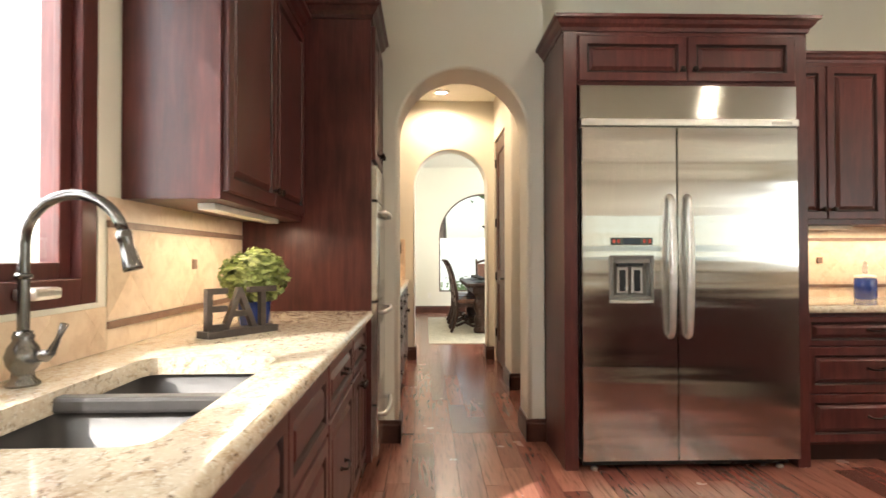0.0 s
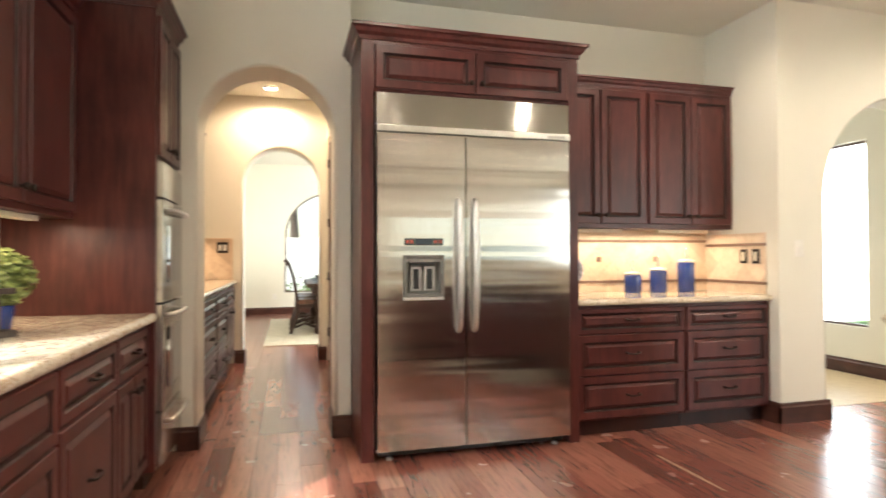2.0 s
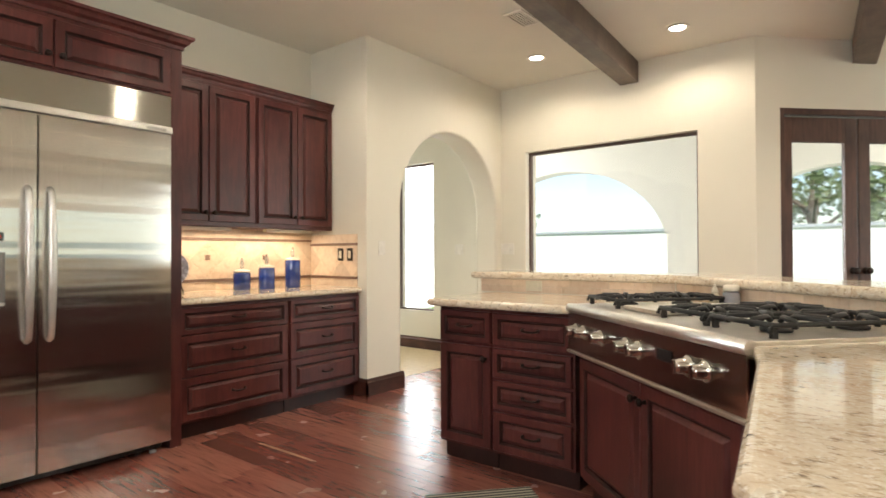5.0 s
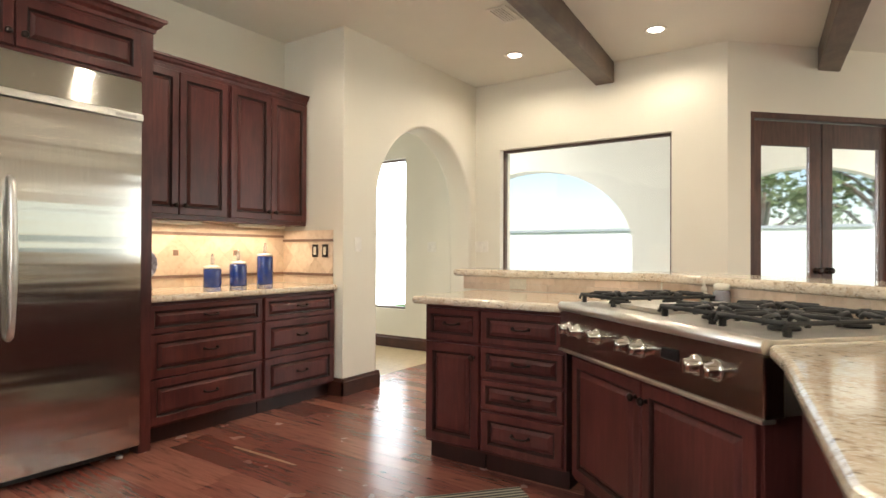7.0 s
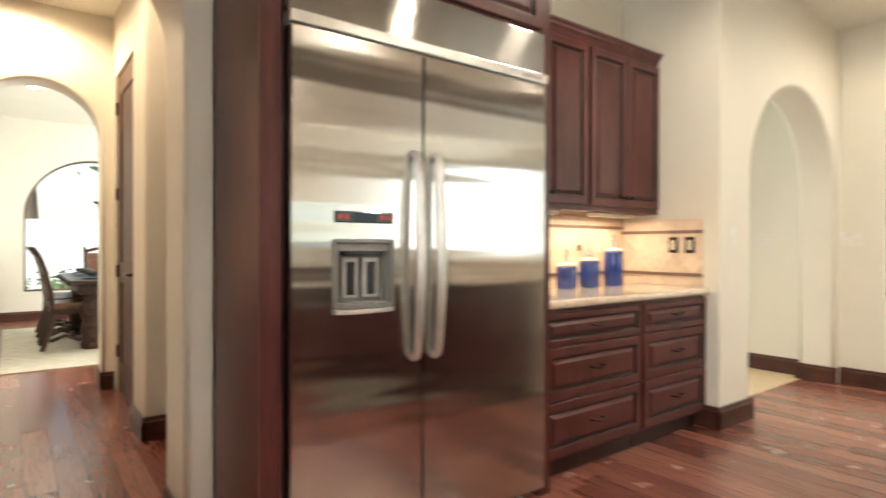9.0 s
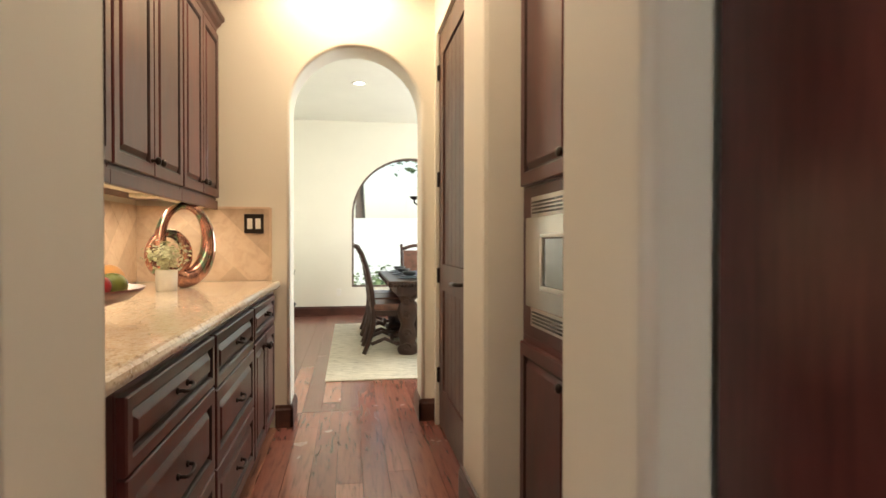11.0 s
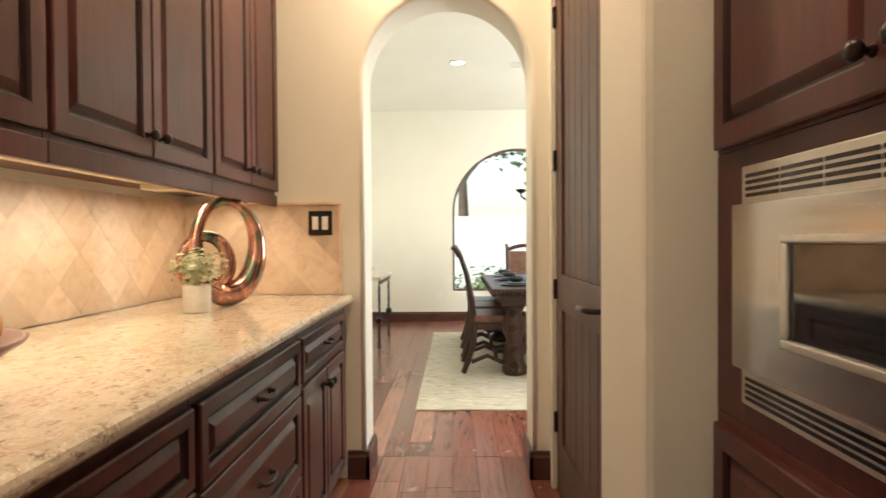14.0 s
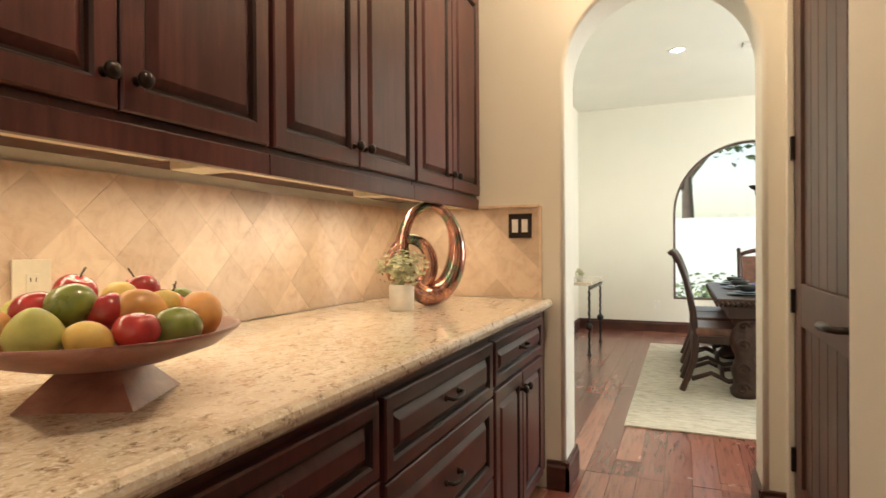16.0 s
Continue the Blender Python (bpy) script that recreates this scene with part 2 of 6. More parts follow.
def swirl_build(nt, b):
    n = noise_of(nt, coords(nt, (1, 1, 0.6)), 7, 4, 0.6, 1.2)
    c = ramp(nt, n, (0.36, (0.07, 0.035, 0.035)), (0.42, (0.16, 0.28, 0.17)), (0.48, (0.30, 0.12, 0.09)), (0.57, (0.70, 0.36, 0.25)), (0.68, (0.24, 0.10, 0.085)))
    nt.links.new(c, b.inputs["Base Color"])
    b.inputs["Metallic"].default_value, b.inputs["Roughness"].default_value = 0.75, 0.16
    b.inputs["Coat Weight"].default_value = 0.8
    bump(nt, b, noise_of(nt, coords(nt), 45, 3), 0.2, 0.002)


SWIRL = material("iridescent_copper_glaze", swirl_build)


def rug_build(nt, b):
    a = noise_of(nt, coords(nt, (1, 3.5, 1)), 9, 6, 0.75, 0.6)
    f = noise_of(nt, coords(nt), 160, 3)
    c = ramp(nt, a, (0.33, (0.30, 0.27, 0.21)), (0.47, (0.55, 0.51, 0.42)), (0.62, (0.70, 0.66, 0.56)))
    nt.links.new(c, b.inputs["Base Color"])
    b.inputs["Roughness"].default_value = 0.95
    bump(nt, b, f, 0.5, 0.004)


RUG = material("distressed_rug", rug_build)


def stripe_build(nt, b):
    w = node(nt, "TexWave", Scale=11.0, Distortion=0.0)
    w.bands_direction = "Y"
    nt.links.new(coords(nt, (1, 1, 1), (0, 0, 41)), w.inputs["Vector"])
    nt.links.new(ramp(nt, w.outputs["Fac"], (0.3, (0.035, 0.035, 0.03)), (0.55, (0.12, 0.12, 0.10)), (0.75, (0.33, 0.32, 0.25))), b.inputs["Base Color"])
    b.inputs["Roughness"].default_value = 0.9


STRIPES = material("striped_mat", stripe_build)


def foliage_build(nt, b):
    r = nt.nodes.new("ShaderNodeNewGeometry").outputs["Random Per Island"]
    nt.links.new(ramp(nt, r, (0.0, (0.06, 0.10, 0.035)), (0.5, (0.10, 0.155, 0.055)), (1.0, (0.16, 0.22, 0.08))), b.inputs["Base Color"])
    b.inputs["Roughness"].default_value = 0.5
    b.inputs["Subsurface Weight"].default_value = 0.0


FOLIAGE = material("tree_leaf", foliage_build)
BARK = plain("tree_bark", (0.10, 0.075, 0.055), 0.85, var=0.4)
LAWN = plain("lawn", (0.10, 0.20, 0.04), 0.8, var=0.35, scale=3)
PAVING = plain("pale_paving", (0.55, 0.52, 0.46), 0.8, var=0.12, scale=4)
FENCE = plain("white_wall", (0.72, 0.72, 0.70), 0.8)
FENCECAP = plain("grey_cap", (0.35, 0.38, 0.42), 0.6)

# ---- mesh helpers ----
def box(bm, x0, x1, y0, y1, z0, z1, bevel=0.0):
    r = bmesh.ops.create_cube(bm, size=1, matrix=Matrix.LocRotScale(((x0 + x1) / 2, (y0 + y1) / 2, (z0 + z1) / 2), None, (x1 - x0, y1 - y0, z1 - z0)))
    if bevel:
        edges = list({e for v in r["verts"] for e in v.link_edges})
        bmesh.ops.bevel(bm, geom=edges, offset=bevel, segments=2, affect="EDGES", profile=0.6)
    return bm


def cube(*a):
    return box(bmesh.new(), *a)


def prism(bm, poly, z0, z1, bevel=0.0, segments=3):
    lo = [bm.verts.new((x, y, z0)) for x, y in poly]
    hi = [bm.verts.new((x, y, z1)) for x, y in poly]
    n = len(poly)
    top = bm.faces.new(hi)
    bot = bm.faces.new(lo[::-1])
    for i in range(n):
        bm.faces.new((lo[i], lo[(i + 1) % n], hi[(i + 1) % n], hi[i]))
    bmesh.ops.recalc_face_normals(bm, faces=bm.faces[:])
    if bevel:
        es = list({e for f in (top, bot) for e in f.edges})
        bmesh.ops.bevel(bm, geom=es, offset=bevel, segments=segments, affect="EDGES", profile=0.5)
    return bm


def tube(bm, pts, r, n=10, cap=True):
    rings = []
    pts = [Vector(p) for p in pts]
    for i, p in enumerate(pts):
        d = (pts[min(i + 1, len(pts) - 1)] - pts[max(i - 1, 0)]).normalized()
        q = d.to_track_quat("Z", "Y")
        rr = r[i] if isinstance(r, (list, tuple)) else r
        rings.append([bm.verts.new(p + q @ Vector((rr * math.cos(2 * math.pi * k / n), rr * math.sin(2 * math.pi * k / n), 0))) for k in range(n)])
    for i in range(len(rings) - 1):
        a = rings[i]
        off = min(range(n), key=lambda s: sum((a[k].co - rings[i + 1][(k + s) % n].co).length for k in range(0, n, 2)))
        b = rings[i + 1] = rings[i + 1][off:] + rings[i + 1][:off]
        for k in range(n):
            f = bm.faces.new((a[k], a[(k + 1) % n], b[(k + 1) % n], b[k]))
            f.smooth = True
    if cap:
        bm.faces.new(rings[0][::-1])
        bm.faces.new(rings[-1])
    return bm


def lathe(bm, profile, at=(0, 0, 0), n=24, m=None):
    """profile: (radius, height) pairs from bottom to top, turned round z at `at`."""
    m = m or Matrix.Translation(at)
    rings = []
    for r, z in profile:
        r = max(r, 0.0004)
        rings.append([bm.verts.new(m @ Vector((r * math.cos(2 * math.pi * k / n), r * math.sin(2 * math.pi * k / n), z))) for k in range(n)])
    for a, b in zip(rings, rings[1:]):
        for k in range(n):
            f = bm.faces.new((a[k], a[(k + 1) % n], b[(k + 1) % n], b[k]))
            f.smooth = True
    bm.faces.new(rings[0][::-1])
    bm.faces.new(rings[-1])
    return bm


def mesh_of(name, bm, mat):
    me = bpy.data.meshes.new(name)
    bmesh.ops.recalc_face_normals(bm, faces=bm.faces[:])
    bm.to_mesh(me)
    bm.free()
    if mat:
        me.materials.append(mat)
    return me


def part(name, bm, mat, parent, label=""):
    ob = new(name, mesh_of(name, bm, mat))
    ob.parent = parent
    return tagged(ob, label)


def thing(name, label, category, m=None, group=""):
    ob = new(name)
    ob.matrix_world = m if m is not None else Matrix()
    ob.empty_display_size = 0.1
    return tagged(ob, label, category, group)


def solid(name, bm, mat, label, category, group="", kind=""):
    return tagged(new(name, mesh_of(name, bm, mat)), label, category, group, kind)


def setting(name, bm, mat, label="", category=""):
    return solid(name, bm, mat, label, category or name.split("_")[0], "", "structure")


def arc(cx, cy, r, a0, a1, n):
    return [(cx + r * math.cos(radians(a0 + (a1 - a0) * i / n)), cy + r * math.sin(radians(a0 + (a1 - a0) * i / n))) for i in range(n + 1)]


def wall_slab(bm, length, height, thick, holes, soft=0.0):
    """A wall along x from 0 to length, y from 0 (front) to thick. holes: (x0, x1, z0, spring, rise): the head is a half ellipse of that rise (0: flat)."""
    def column(x0, x1, lo, hi):
        if hi(x0) - lo(x0) < 1e-4 and hi(x1) - lo(x1) < 1e-4:
            return
        v = [bm.verts.new(p) for y in (0, thick) for p in ((x0, y, lo(x0)), (x1, y, lo(x1)), (x1, y, hi(x1)), (x0, y, hi(x0)))]
        for f in ((0, 1, 2, 3), (7, 6, 5, 4), (0, 4, 5, 1), (3, 2, 6, 7)):
            bm.faces.new([v[i] for i in f])
    xs = {0.0, length}
    for x0, x1, z0, spring, rise in holes:
        n = 28 if rise else 1
        xs |= {round((x0 + x1) / 2 - (x1 - x0) / 2 * math.cos(math.pi * i / n), 5) for i in range(n + 1)}
    xs = sorted(xs)
    for a, b in zip(xs, xs[1:]):
        mid = (a + b) / 2
        hole = next((h for h in holes if h[0] < mid < h[1]), None)
        if not hole:
            column(a, b, lambda x: 0.0, lambda x: height)
            continue
        x0, x1, z0, spring, rise = hole
        def head(x, c=(x0 + x1) / 2, h=(x1 - x0) / 2, s=spring, rr=rise):
            return s + rr * math.sqrt(max(0, 1 - ((x - c) / h) ** 2))
        if z0 > 0:
            column(a, b, lambda x: 0.0, lambda x: z0)
        column(a, b, head, lambda x: height)
    # jambs and ends
    for x, lo, hi in [(0, 0, height), (length, 0, height)] + [(x, h[2], h[3]) for h in holes for x in h[:2]]:
        v = [bm.verts.new(p) for p in ((x, 0, lo), (x, thick, lo), (x, thick, hi), (x, 0, hi))]
        bm.faces.new(v)
    bmesh.ops.remove_doubles(bm, verts=bm.verts[:], dist=1e-4)
    bmesh.ops.recalc_face_normals(bm, faces=bm.faces[:])
    if soft:
        es = [e for e in bm.edges if len(e.link_faces) == 2 and e.calc_face_angle(0) > 1.2 and any(
            h[0] - 1e-3 < v.co.x < h[1] + 1e-3 and v.co.z < height - 1e-3 for h in holes for v in [e.verts[0]]) and any(
            h[0] - 1e-3 < v.co.x < h[1] + 1e-3 and v.co.z < height - 1e-3 for h in holes for v in [e.verts[1]])
              and all(abs(v.co.z) > 1e-3 for v in e.verts) | (abs(e.verts[0].co.z - e.verts[1].co.z) > 0.2)]
        bmesh.ops.bevel(bm, geom=es, offset=soft, segments=4, affect="EDGES", profile=0.5)
        for f in bm.faces:
            f.smooth = False
    return bm


def arch_slab(length, height, thick, hole, soft):
    """A wall with one arch that starts at the floor, its edges rounded like hand-trowelled plaster."""
    x0, x1, _, spring, rise = hole
    c, h = (x0 + x1) / 2, (x1 - x0) / 2
    head = [(c - h * math.cos(math.pi * i / 32), spring + rise * math.sin(math.pi * i / 32)) for i in range(33)]
    inner = [(x0, 0.0)] + head + [(x1, 0.0)]
    outline = [(0, 0)] + inner + [(length, 0), (length, height), (0, height)]
    bm = bmesh.new()
    a = [bm.verts.new((x, 0, z)) for x, z in outline]
    b = [bm.verts.new((x, thick, z)) for x, z in outline]
    bm.faces.new(a), bm.faces.new(b[::-1])
    n = len(outline)
    for i in range(n):
        bm.faces.new((a[(i + 1) % n], a[i], b[i], b[(i + 1) % n]))
    bmesh.ops.recalc_face_normals(bm, faces=bm.faces[:])
    rim = set(a[1:1 + len(inner)]) | set(b[1:1 + len(inner)])
    es = [e for e in bm.edges if e.verts[0] in rim and e.verts[1] in rim and abs(e.verts[0].co.y - e.verts[1].co.y) < 1e-6]
    r = bmesh.ops.bevel(bm, geom=es, offset=soft, segments=5, affect="EDGES", profile=0.5)
    for f in bm.faces:
        f.smooth = len(f.verts) == 4 and f.calc_area() < 0.2
    big = [f for f in bm.faces if len(f.verts) > 4]
    bmesh.ops.triangulate(bm, faces=big)
    return bm


def wall(name, x0, y0, x1, y1, thick, height, holes=(), soft=0.0, label="", mat=None):
    """A wall from (x0, y0) to (x1, y1); its thickness lies to the left of that way."""
    length = math.hypot(x1 - x0, y1 - y0)
    if len(holes) == 1 and holes[0][2] == 0:
        bm = arch_slab(length, height, thick, holes[0], soft or 0.01)
    else:
        bm = wall_slab(bmesh.new(), length, height, thick, list(holes))
    ob = setting(name, bm, mat or PLASTER, label or "cream textured plaster wall", "wall")
    ob.matrix_world = pose(x0, y0, 0, 0, 0, math.degrees(math.atan2(y1 - y0, x1 - x0)))
    return ob


def baseboard(path, name="baseboard", h=0.14, t=0.018):
    """A skirting along the points; it stands to the right of the way."""
    bm = bmesh.new()
    for (ax, ay), (bx, by) in zip(path, path[1:]):
        d = Vector((bx - ax, by - ay, 0)).normalized()
        n = Vector((d.y, -d.x, 0))
        a, b = Vector((ax, ay, 0)) - d * 0.0, Vector((bx, by, 0)) + d * 0.0
        prof = [(0.001, 0.0), (t, 0.0), (t, h * 0.78), (t * 0.6, h * 0.86), (t * 0.55, h * 0.97), (0.001, h)]
        e = t
        r0 = [bm.verts.new(a - d * e + n * o + Vector((0, 0, z))) for o, z in prof]
        r1 = [bm.verts.new(b + d * e + n * o + Vector((0, 0, z))) for o, z in prof]
        for i in range(len(prof) - 1):
            bm.faces.new((r0[i], r1[i], r1[i + 1], r0[i + 1]))
        bm.faces.new(r0)
        bm.faces.new(r1[::-1])
    return setting(name, bm, BASEWOOD, "dark stained wooden baseboard along the wall", "baseboard")

# ---- large structure ----
H = 2.95
setting("floor", cube(-0.6, 9.0, -6.4, 12.4, -0.12, -0.006), BASEWOOD, "dark subfloor under the wooden planks", "floor")
setting("floor_hall", cube(4.3, 6.22, 3.50, 6.2, -0.006, 0.002), HALLTILE, "pale limestone tile floor of the side hall", "floor")
ceil = bmesh.new()
box(ceil, -0.6, 9.0, -6.4, 3.9, H, H + 0.12)
box(ceil, -0.6, 4.3, 3.9, 6.80, 2.95, 3.12)
box(ceil, 4.3, 6.6, 3.9, 6.4, 2.9, 3.02)
box(ceil, -0.6, 4.6, 6.80, 12.4, 3.05, 3.17)
setting("ceiling", ceil, CEIL, "cream painted ceiling", "ceiling")
# sink wall with its window, faces +x
wall("wall_west", -0.42, -6.3, -0.42, 4.06, 0.22, H, [(6.85, 8.20, 1.03, 2.75, 0)], 0, "cream plaster wall with the sink window")
# wall of the pantry arch
wall("wall_arch_pantry", -0.42, 3.77, 1.30, 3.77, 0.33, H, [(0.794, 1.618, 0, 1.943, 0.417)], 0.022, "cream plaster wall with a round arch into the pantry")
wall("wall_alcove", 1.30, 3.95, 4.30, 3.95, 0.11, H)
wall("wall_arch_hall", 4.19, 3.24, 6.24, 3.24, 0.28, H, [(0.415, 1.93, 0, 1.57, 0.76)], 0.03, "cream plaster wall with a wide round arch to the hall")
pier = box(bmesh.new(), 4.19, 4.50, 3.515, 3.95, 0, H)
setting("wall_pier", pier, PLASTER, "cream plaster side of the cabinet alcove", "wall")
wall("wall_east", 6.22, 3.52, 6.22, 0.76, 0.22, H, [(0.585, 2.31, 0.74, 2.235, 0)], 0.012, "cream plaster wall with the breakfast room window")
CH = pose(6.22, 0.76, 0, 0, 0, -45)
ob = setting("wall_chamfer", wall_slab(bmesh.new(), 2.8, H, 0.2, [(0.22, 1.72, 0.0, 2.36, 0)]), PLASTER, "cream plaster wall with the french doors", "wall")
ob.matrix_world = CH
# opening in this unseen wall added to hold the south-east fill lamp
wall("wall_south_east", 8.2, -1.22, 8.2, -6.3, 0.2, H, [(1.1, 3.85, 0.6, 2.6, 0)])
wall("wall_south", 8.2, -6.0, -0.6, -6.0, 0.25, H, [(0.2, 5.2, 0.02, 2.0, 0)], 0, "cream plaster wall with wide living room doors")
# hall behind the arch
wall("wall_hall_east", 6.26, 6.2, 6.26, 3.52, 0.2, H, [(1.33, 1.96, 0.46, 2.28, 0)], 0.01, "cream plaster hall wall with a tall window")
# unseen north wall; its hole is added for the hall fill lamp
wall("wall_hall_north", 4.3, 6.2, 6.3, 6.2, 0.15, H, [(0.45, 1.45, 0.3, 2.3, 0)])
wall("wall_hall_west", 4.30, 4.06, 4.30, 6.2, 0.12, H)
# pantry
wall("wall_pantry_west", -0.47, 4.0, -0.47, 6.7, 0.15, H)
wall("wall_arch_dining", -0.6, 6.665, 1.36, 6.665, 0.26, H, [(1.022, 1.846, 0, 1.975, 0.412)], 0.022, "cream plaster wall with a round arch into the dining room")
door_wall = box(bmesh.new(), 1.33, 1.45, 6.57, 6.80, 0, H)
box(door_wall, 1.33, 1.45, 5.56, 6.57, 2.46, H)
setting("wall_pantry_east", door_wall, PLASTER, "cream plaster wall round the pantry closet door", "wall")
setting("wall_pantry_pier", box(bmesh.new(), 1.295, 2.0, 5.16, 5.56, 0, H, 0.02), PLASTER, "cream plaster pier beside the microwave niche", "wall")
setting("wall_niche", cube(2.06, 2.16, 4.06, 5.2, 0, H), PLASTER, "plain plaster back of the niche", "wall")
setting("wall_closet", cube(1.46, 2.0, 6.57, 6.8, 0, H), PLASTER, "plain plaster wall", "wall")
# dining room
wall("wall_dining_north", -0.6, 12.1, 4.6, 12.1, 0.25, 3.05, [(1.42, 3.30, 0.43, 1.58, 0.92)], 0.015, "cream plaster wall with a big arched window")
wall("wall_dining_west", -0.42, 6.9, -0.42, 12.1, 0.18, 3.05)
# the hole is added, out of view, for the dining fill lamp
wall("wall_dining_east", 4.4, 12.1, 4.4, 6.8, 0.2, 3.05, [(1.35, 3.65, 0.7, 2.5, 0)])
wall("wall_dining_south", 1.30, 6.80, 4.5, 6.80, 0.13, 3.05)

baseboard([(1.198, 3.77), (1.30, 3.77)])
baseboard([(1.198, 4.055), (1.198, 3.77)])
baseboard([(0.28, 3.77), (0.374, 3.77)])
baseboard([(0.374, 3.77), (0.374, 4.06)])
baseboard([(4.19, 3.30), (4.19, 3.24), (4.605, 3.24), (4.605, 3.52)][1:])
baseboard([(4.19, 3.60), (4.19, 3.24)])
baseboard([(6.12, 3.52), (6.12, 3.24)])
baseboard([(6.22, 3.24), (6.22, 0.76)])
baseboard([(6.26, 6.2), (6.26, 3.52)])
baseboard([(6.22, 0.76), (6.375, 0.605)])
baseboard([(0.35, 6.665), (0.422, 6.665), (0.422, 6.92)])
baseboard([(1.246, 6.92), (1.246, 6.665), (1.325, 6.665)])
baseboard([(1.295, 5.54), (1.295, 5.16), (1.44, 5.16)])
baseboard([(-0.42, 12.1), (4.4, 12.1)])
baseboard([(-0.42, 6.93), (-0.42, 12.1)])


def beam(x0, y0, x1, y1, w=0.175, h=0.20):
    L = math.hypot(x1 - x0, y1 - y0)
    ob = solid("ceiling_beam", box(bmesh.new(), 0, L, -w / 2, w / 2, 0, h, 0.008), GREYBEAM, "grey-brown wooden beam under the kitchen ceiling", "beam", "ceiling beams")
    ob.matrix_world = pose(x0, y0, H - h + 0.002, 0, 0, math.degrees(math.atan2(y1 - y0, x1 - x0)))


GREYBEAM = wood("grey_brown_beam", (0.09, 0.065, 0.05), (0.15, 0.115, 0.09), (0.22, 0.175, 0.14), 0.45, (1.2, 14, 14))
beam(-0.41, 1.33, 6.235, 1.815)
beam(-0.41, -0.62, 6.99, 0.06)


def downlight(x, y, z, power, colour=(1, 0.86, 0.68), lit=True):
    t = thing("recessed_light", "round white recessed ceiling light, switched on", "light", pose(x, y, z), "recessed lights")
    part("trim_ring", lathe(bmesh.new(), [(0.062, -0.002), (0.066, -0.008), (0.085, -0.008), (0.09, -0.001)], n=28), WHITE, t)
    part("lens", lathe(bmesh.new(), [(0.060, -0.003), (0.060, -0.0015)], n=28), GLOW, t)
    lamp("downlight", "SPOT", pose(x, y, z - 0.02), power, colour, spot=radians(165), blend=0.5, radius=0.06)


for x, y in ((5.67, 2.49), (5.77, 1.24), (3.4, 2.75), (3.4, 0.9), (1.6, 2.3), (1.2, 0.3), (4.6, -0.6), (2.4, -1.6)):
    downlight(0.94 + (x - 0.94) * 0.973, -0.1 + (y + 0.1) * 0.973, H, 26 if x > 5 else 38 if x > 3 else 16)
for y in (-3.0, -4.7):
    for x in (1.0, 2.6, 4.2, 5.8):
        downlight(x, y, H, 30)
for x, y in ((0.72, 6.32), (0.75, 4.75)):
    downlight(x, y, 2.95, 48, (1, 0.75, 0.50))
downlight(0.90, 9.9, 3.05, 30)
downlight(3.2, 9.9, 3.05, 30)


def vent(x, y, z, m_turn=0, w=0.30, d=0.16):
    t = thing("ceiling_vent", "white slatted air vent in the ceiling", "vent", pose(x, y, z, 0, 0, m_turn), "ceiling vents")
    bm = bmesh.new()
    for a in ((-w / 2, w / 2, -d / 2, -d / 2 + 0.02), (-w / 2, w / 2, d / 2 - 0.02, d / 2), (-w / 2, -w / 2 + 0.02, -d / 2 + 0.02, d / 2 - 0.02), (w / 2 - 0.02, w / 2, -d / 2 + 0.02, d / 2 - 0.02)):
        box(bm, *a, -0.012, -0.001)
    part("frame", bm, WHITE, t)
    part("backing", cube(-w / 2 + 0.02, w / 2 - 0.02, -d / 2 + 0.02, d / 2 - 0.02, -0.003, -0.001), PEWTER, t)
    for i in range(5):
        y0 = -d / 2 + 0.028 + i * (d - 0.05) / 5
        part("slat", cube(-w / 2 + 0.02, w / 2 - 0.02, y0, y0 + 0.013, -0.010, -0.005), WHITE, t)


vent(4.70, 2.07, H)
vent(1.62, 10.0, 3.05)
for x, y, z in ((4.89, 1.02, H), (0.83, 8.45, 3.05)):
    t = thing("ceiling_speaker", "round white speaker grille in the ceiling", "speaker", pose(x, y, z), "ceiling speakers")
    part("grille", lathe(bmesh.new(), [(0.10, -0.004), (0.105, -0.007), (0.115, -0.007), (0.12, -0.001)], n=28), WHITE, t)


# ---- windows and doors of the setting ----
def pane_ob(parent, bm):
    p = part("pane", bm, GLASS, parent)
    p.visible_shadow = False
    return p


def window(name, m, w, z0, z1, frame_w=0.03, depth=0.05, mat=None, label="", mullions=()):
    """A fixed window in a wall: x along it, y into the wall."""
    t = tagged(new(name), label or "fixed window with a thin dark frame", "window", "", "structure")
    t.matrix_world = m
    mat = mat or WINFRAME
    bm = bmesh.new()
    box(bm, 0, frame_w, 0, depth, z0, z1, 0.004)
    box(bm, w - frame_w, w, 0, depth, z0, z1, 0.004)
    box(bm, frame_w, w - frame_w, 0, depth, z0, z0 + frame_w, 0.004)
    box(bm, frame_w, w - frame_w, 0, depth, z1 - frame_w, z1, 0.004)
    for x in mullions:
        box(bm, x - frame_w / 2, x + frame_w / 2, 0.002, depth - 0.002, z0 + frame_w, z1 - frame_w)
    part("window_frame", bm, mat, t)
    pane_ob(t, cube(frame_w, w - frame_w, depth / 2 - 0.003, depth / 2 + 0.003, z0 + frame_w, z1 - frame_w))
    return t


window("window_1", pose(6.29, 2.937, 0, 0, 0, -90), 1.728, 0.74, 2.237, 0.028, label="large fixed breakfast room window with a thin dark frame")
window("window_2", pose(6.33, 4.872, 0, 0, 0, -90), 0.632, 0.46, 2.28, 0.022, label="tall narrow hall window with a dark frame")
wt = window("window_3", pose(-0.423, 0.55, 0, 0, 0, 90), 1.35, 1.03, 2.75, 0.075, 0.10, CHERRY, "wood-framed window over the sink", (0.676,))
bm = bmesh.new()
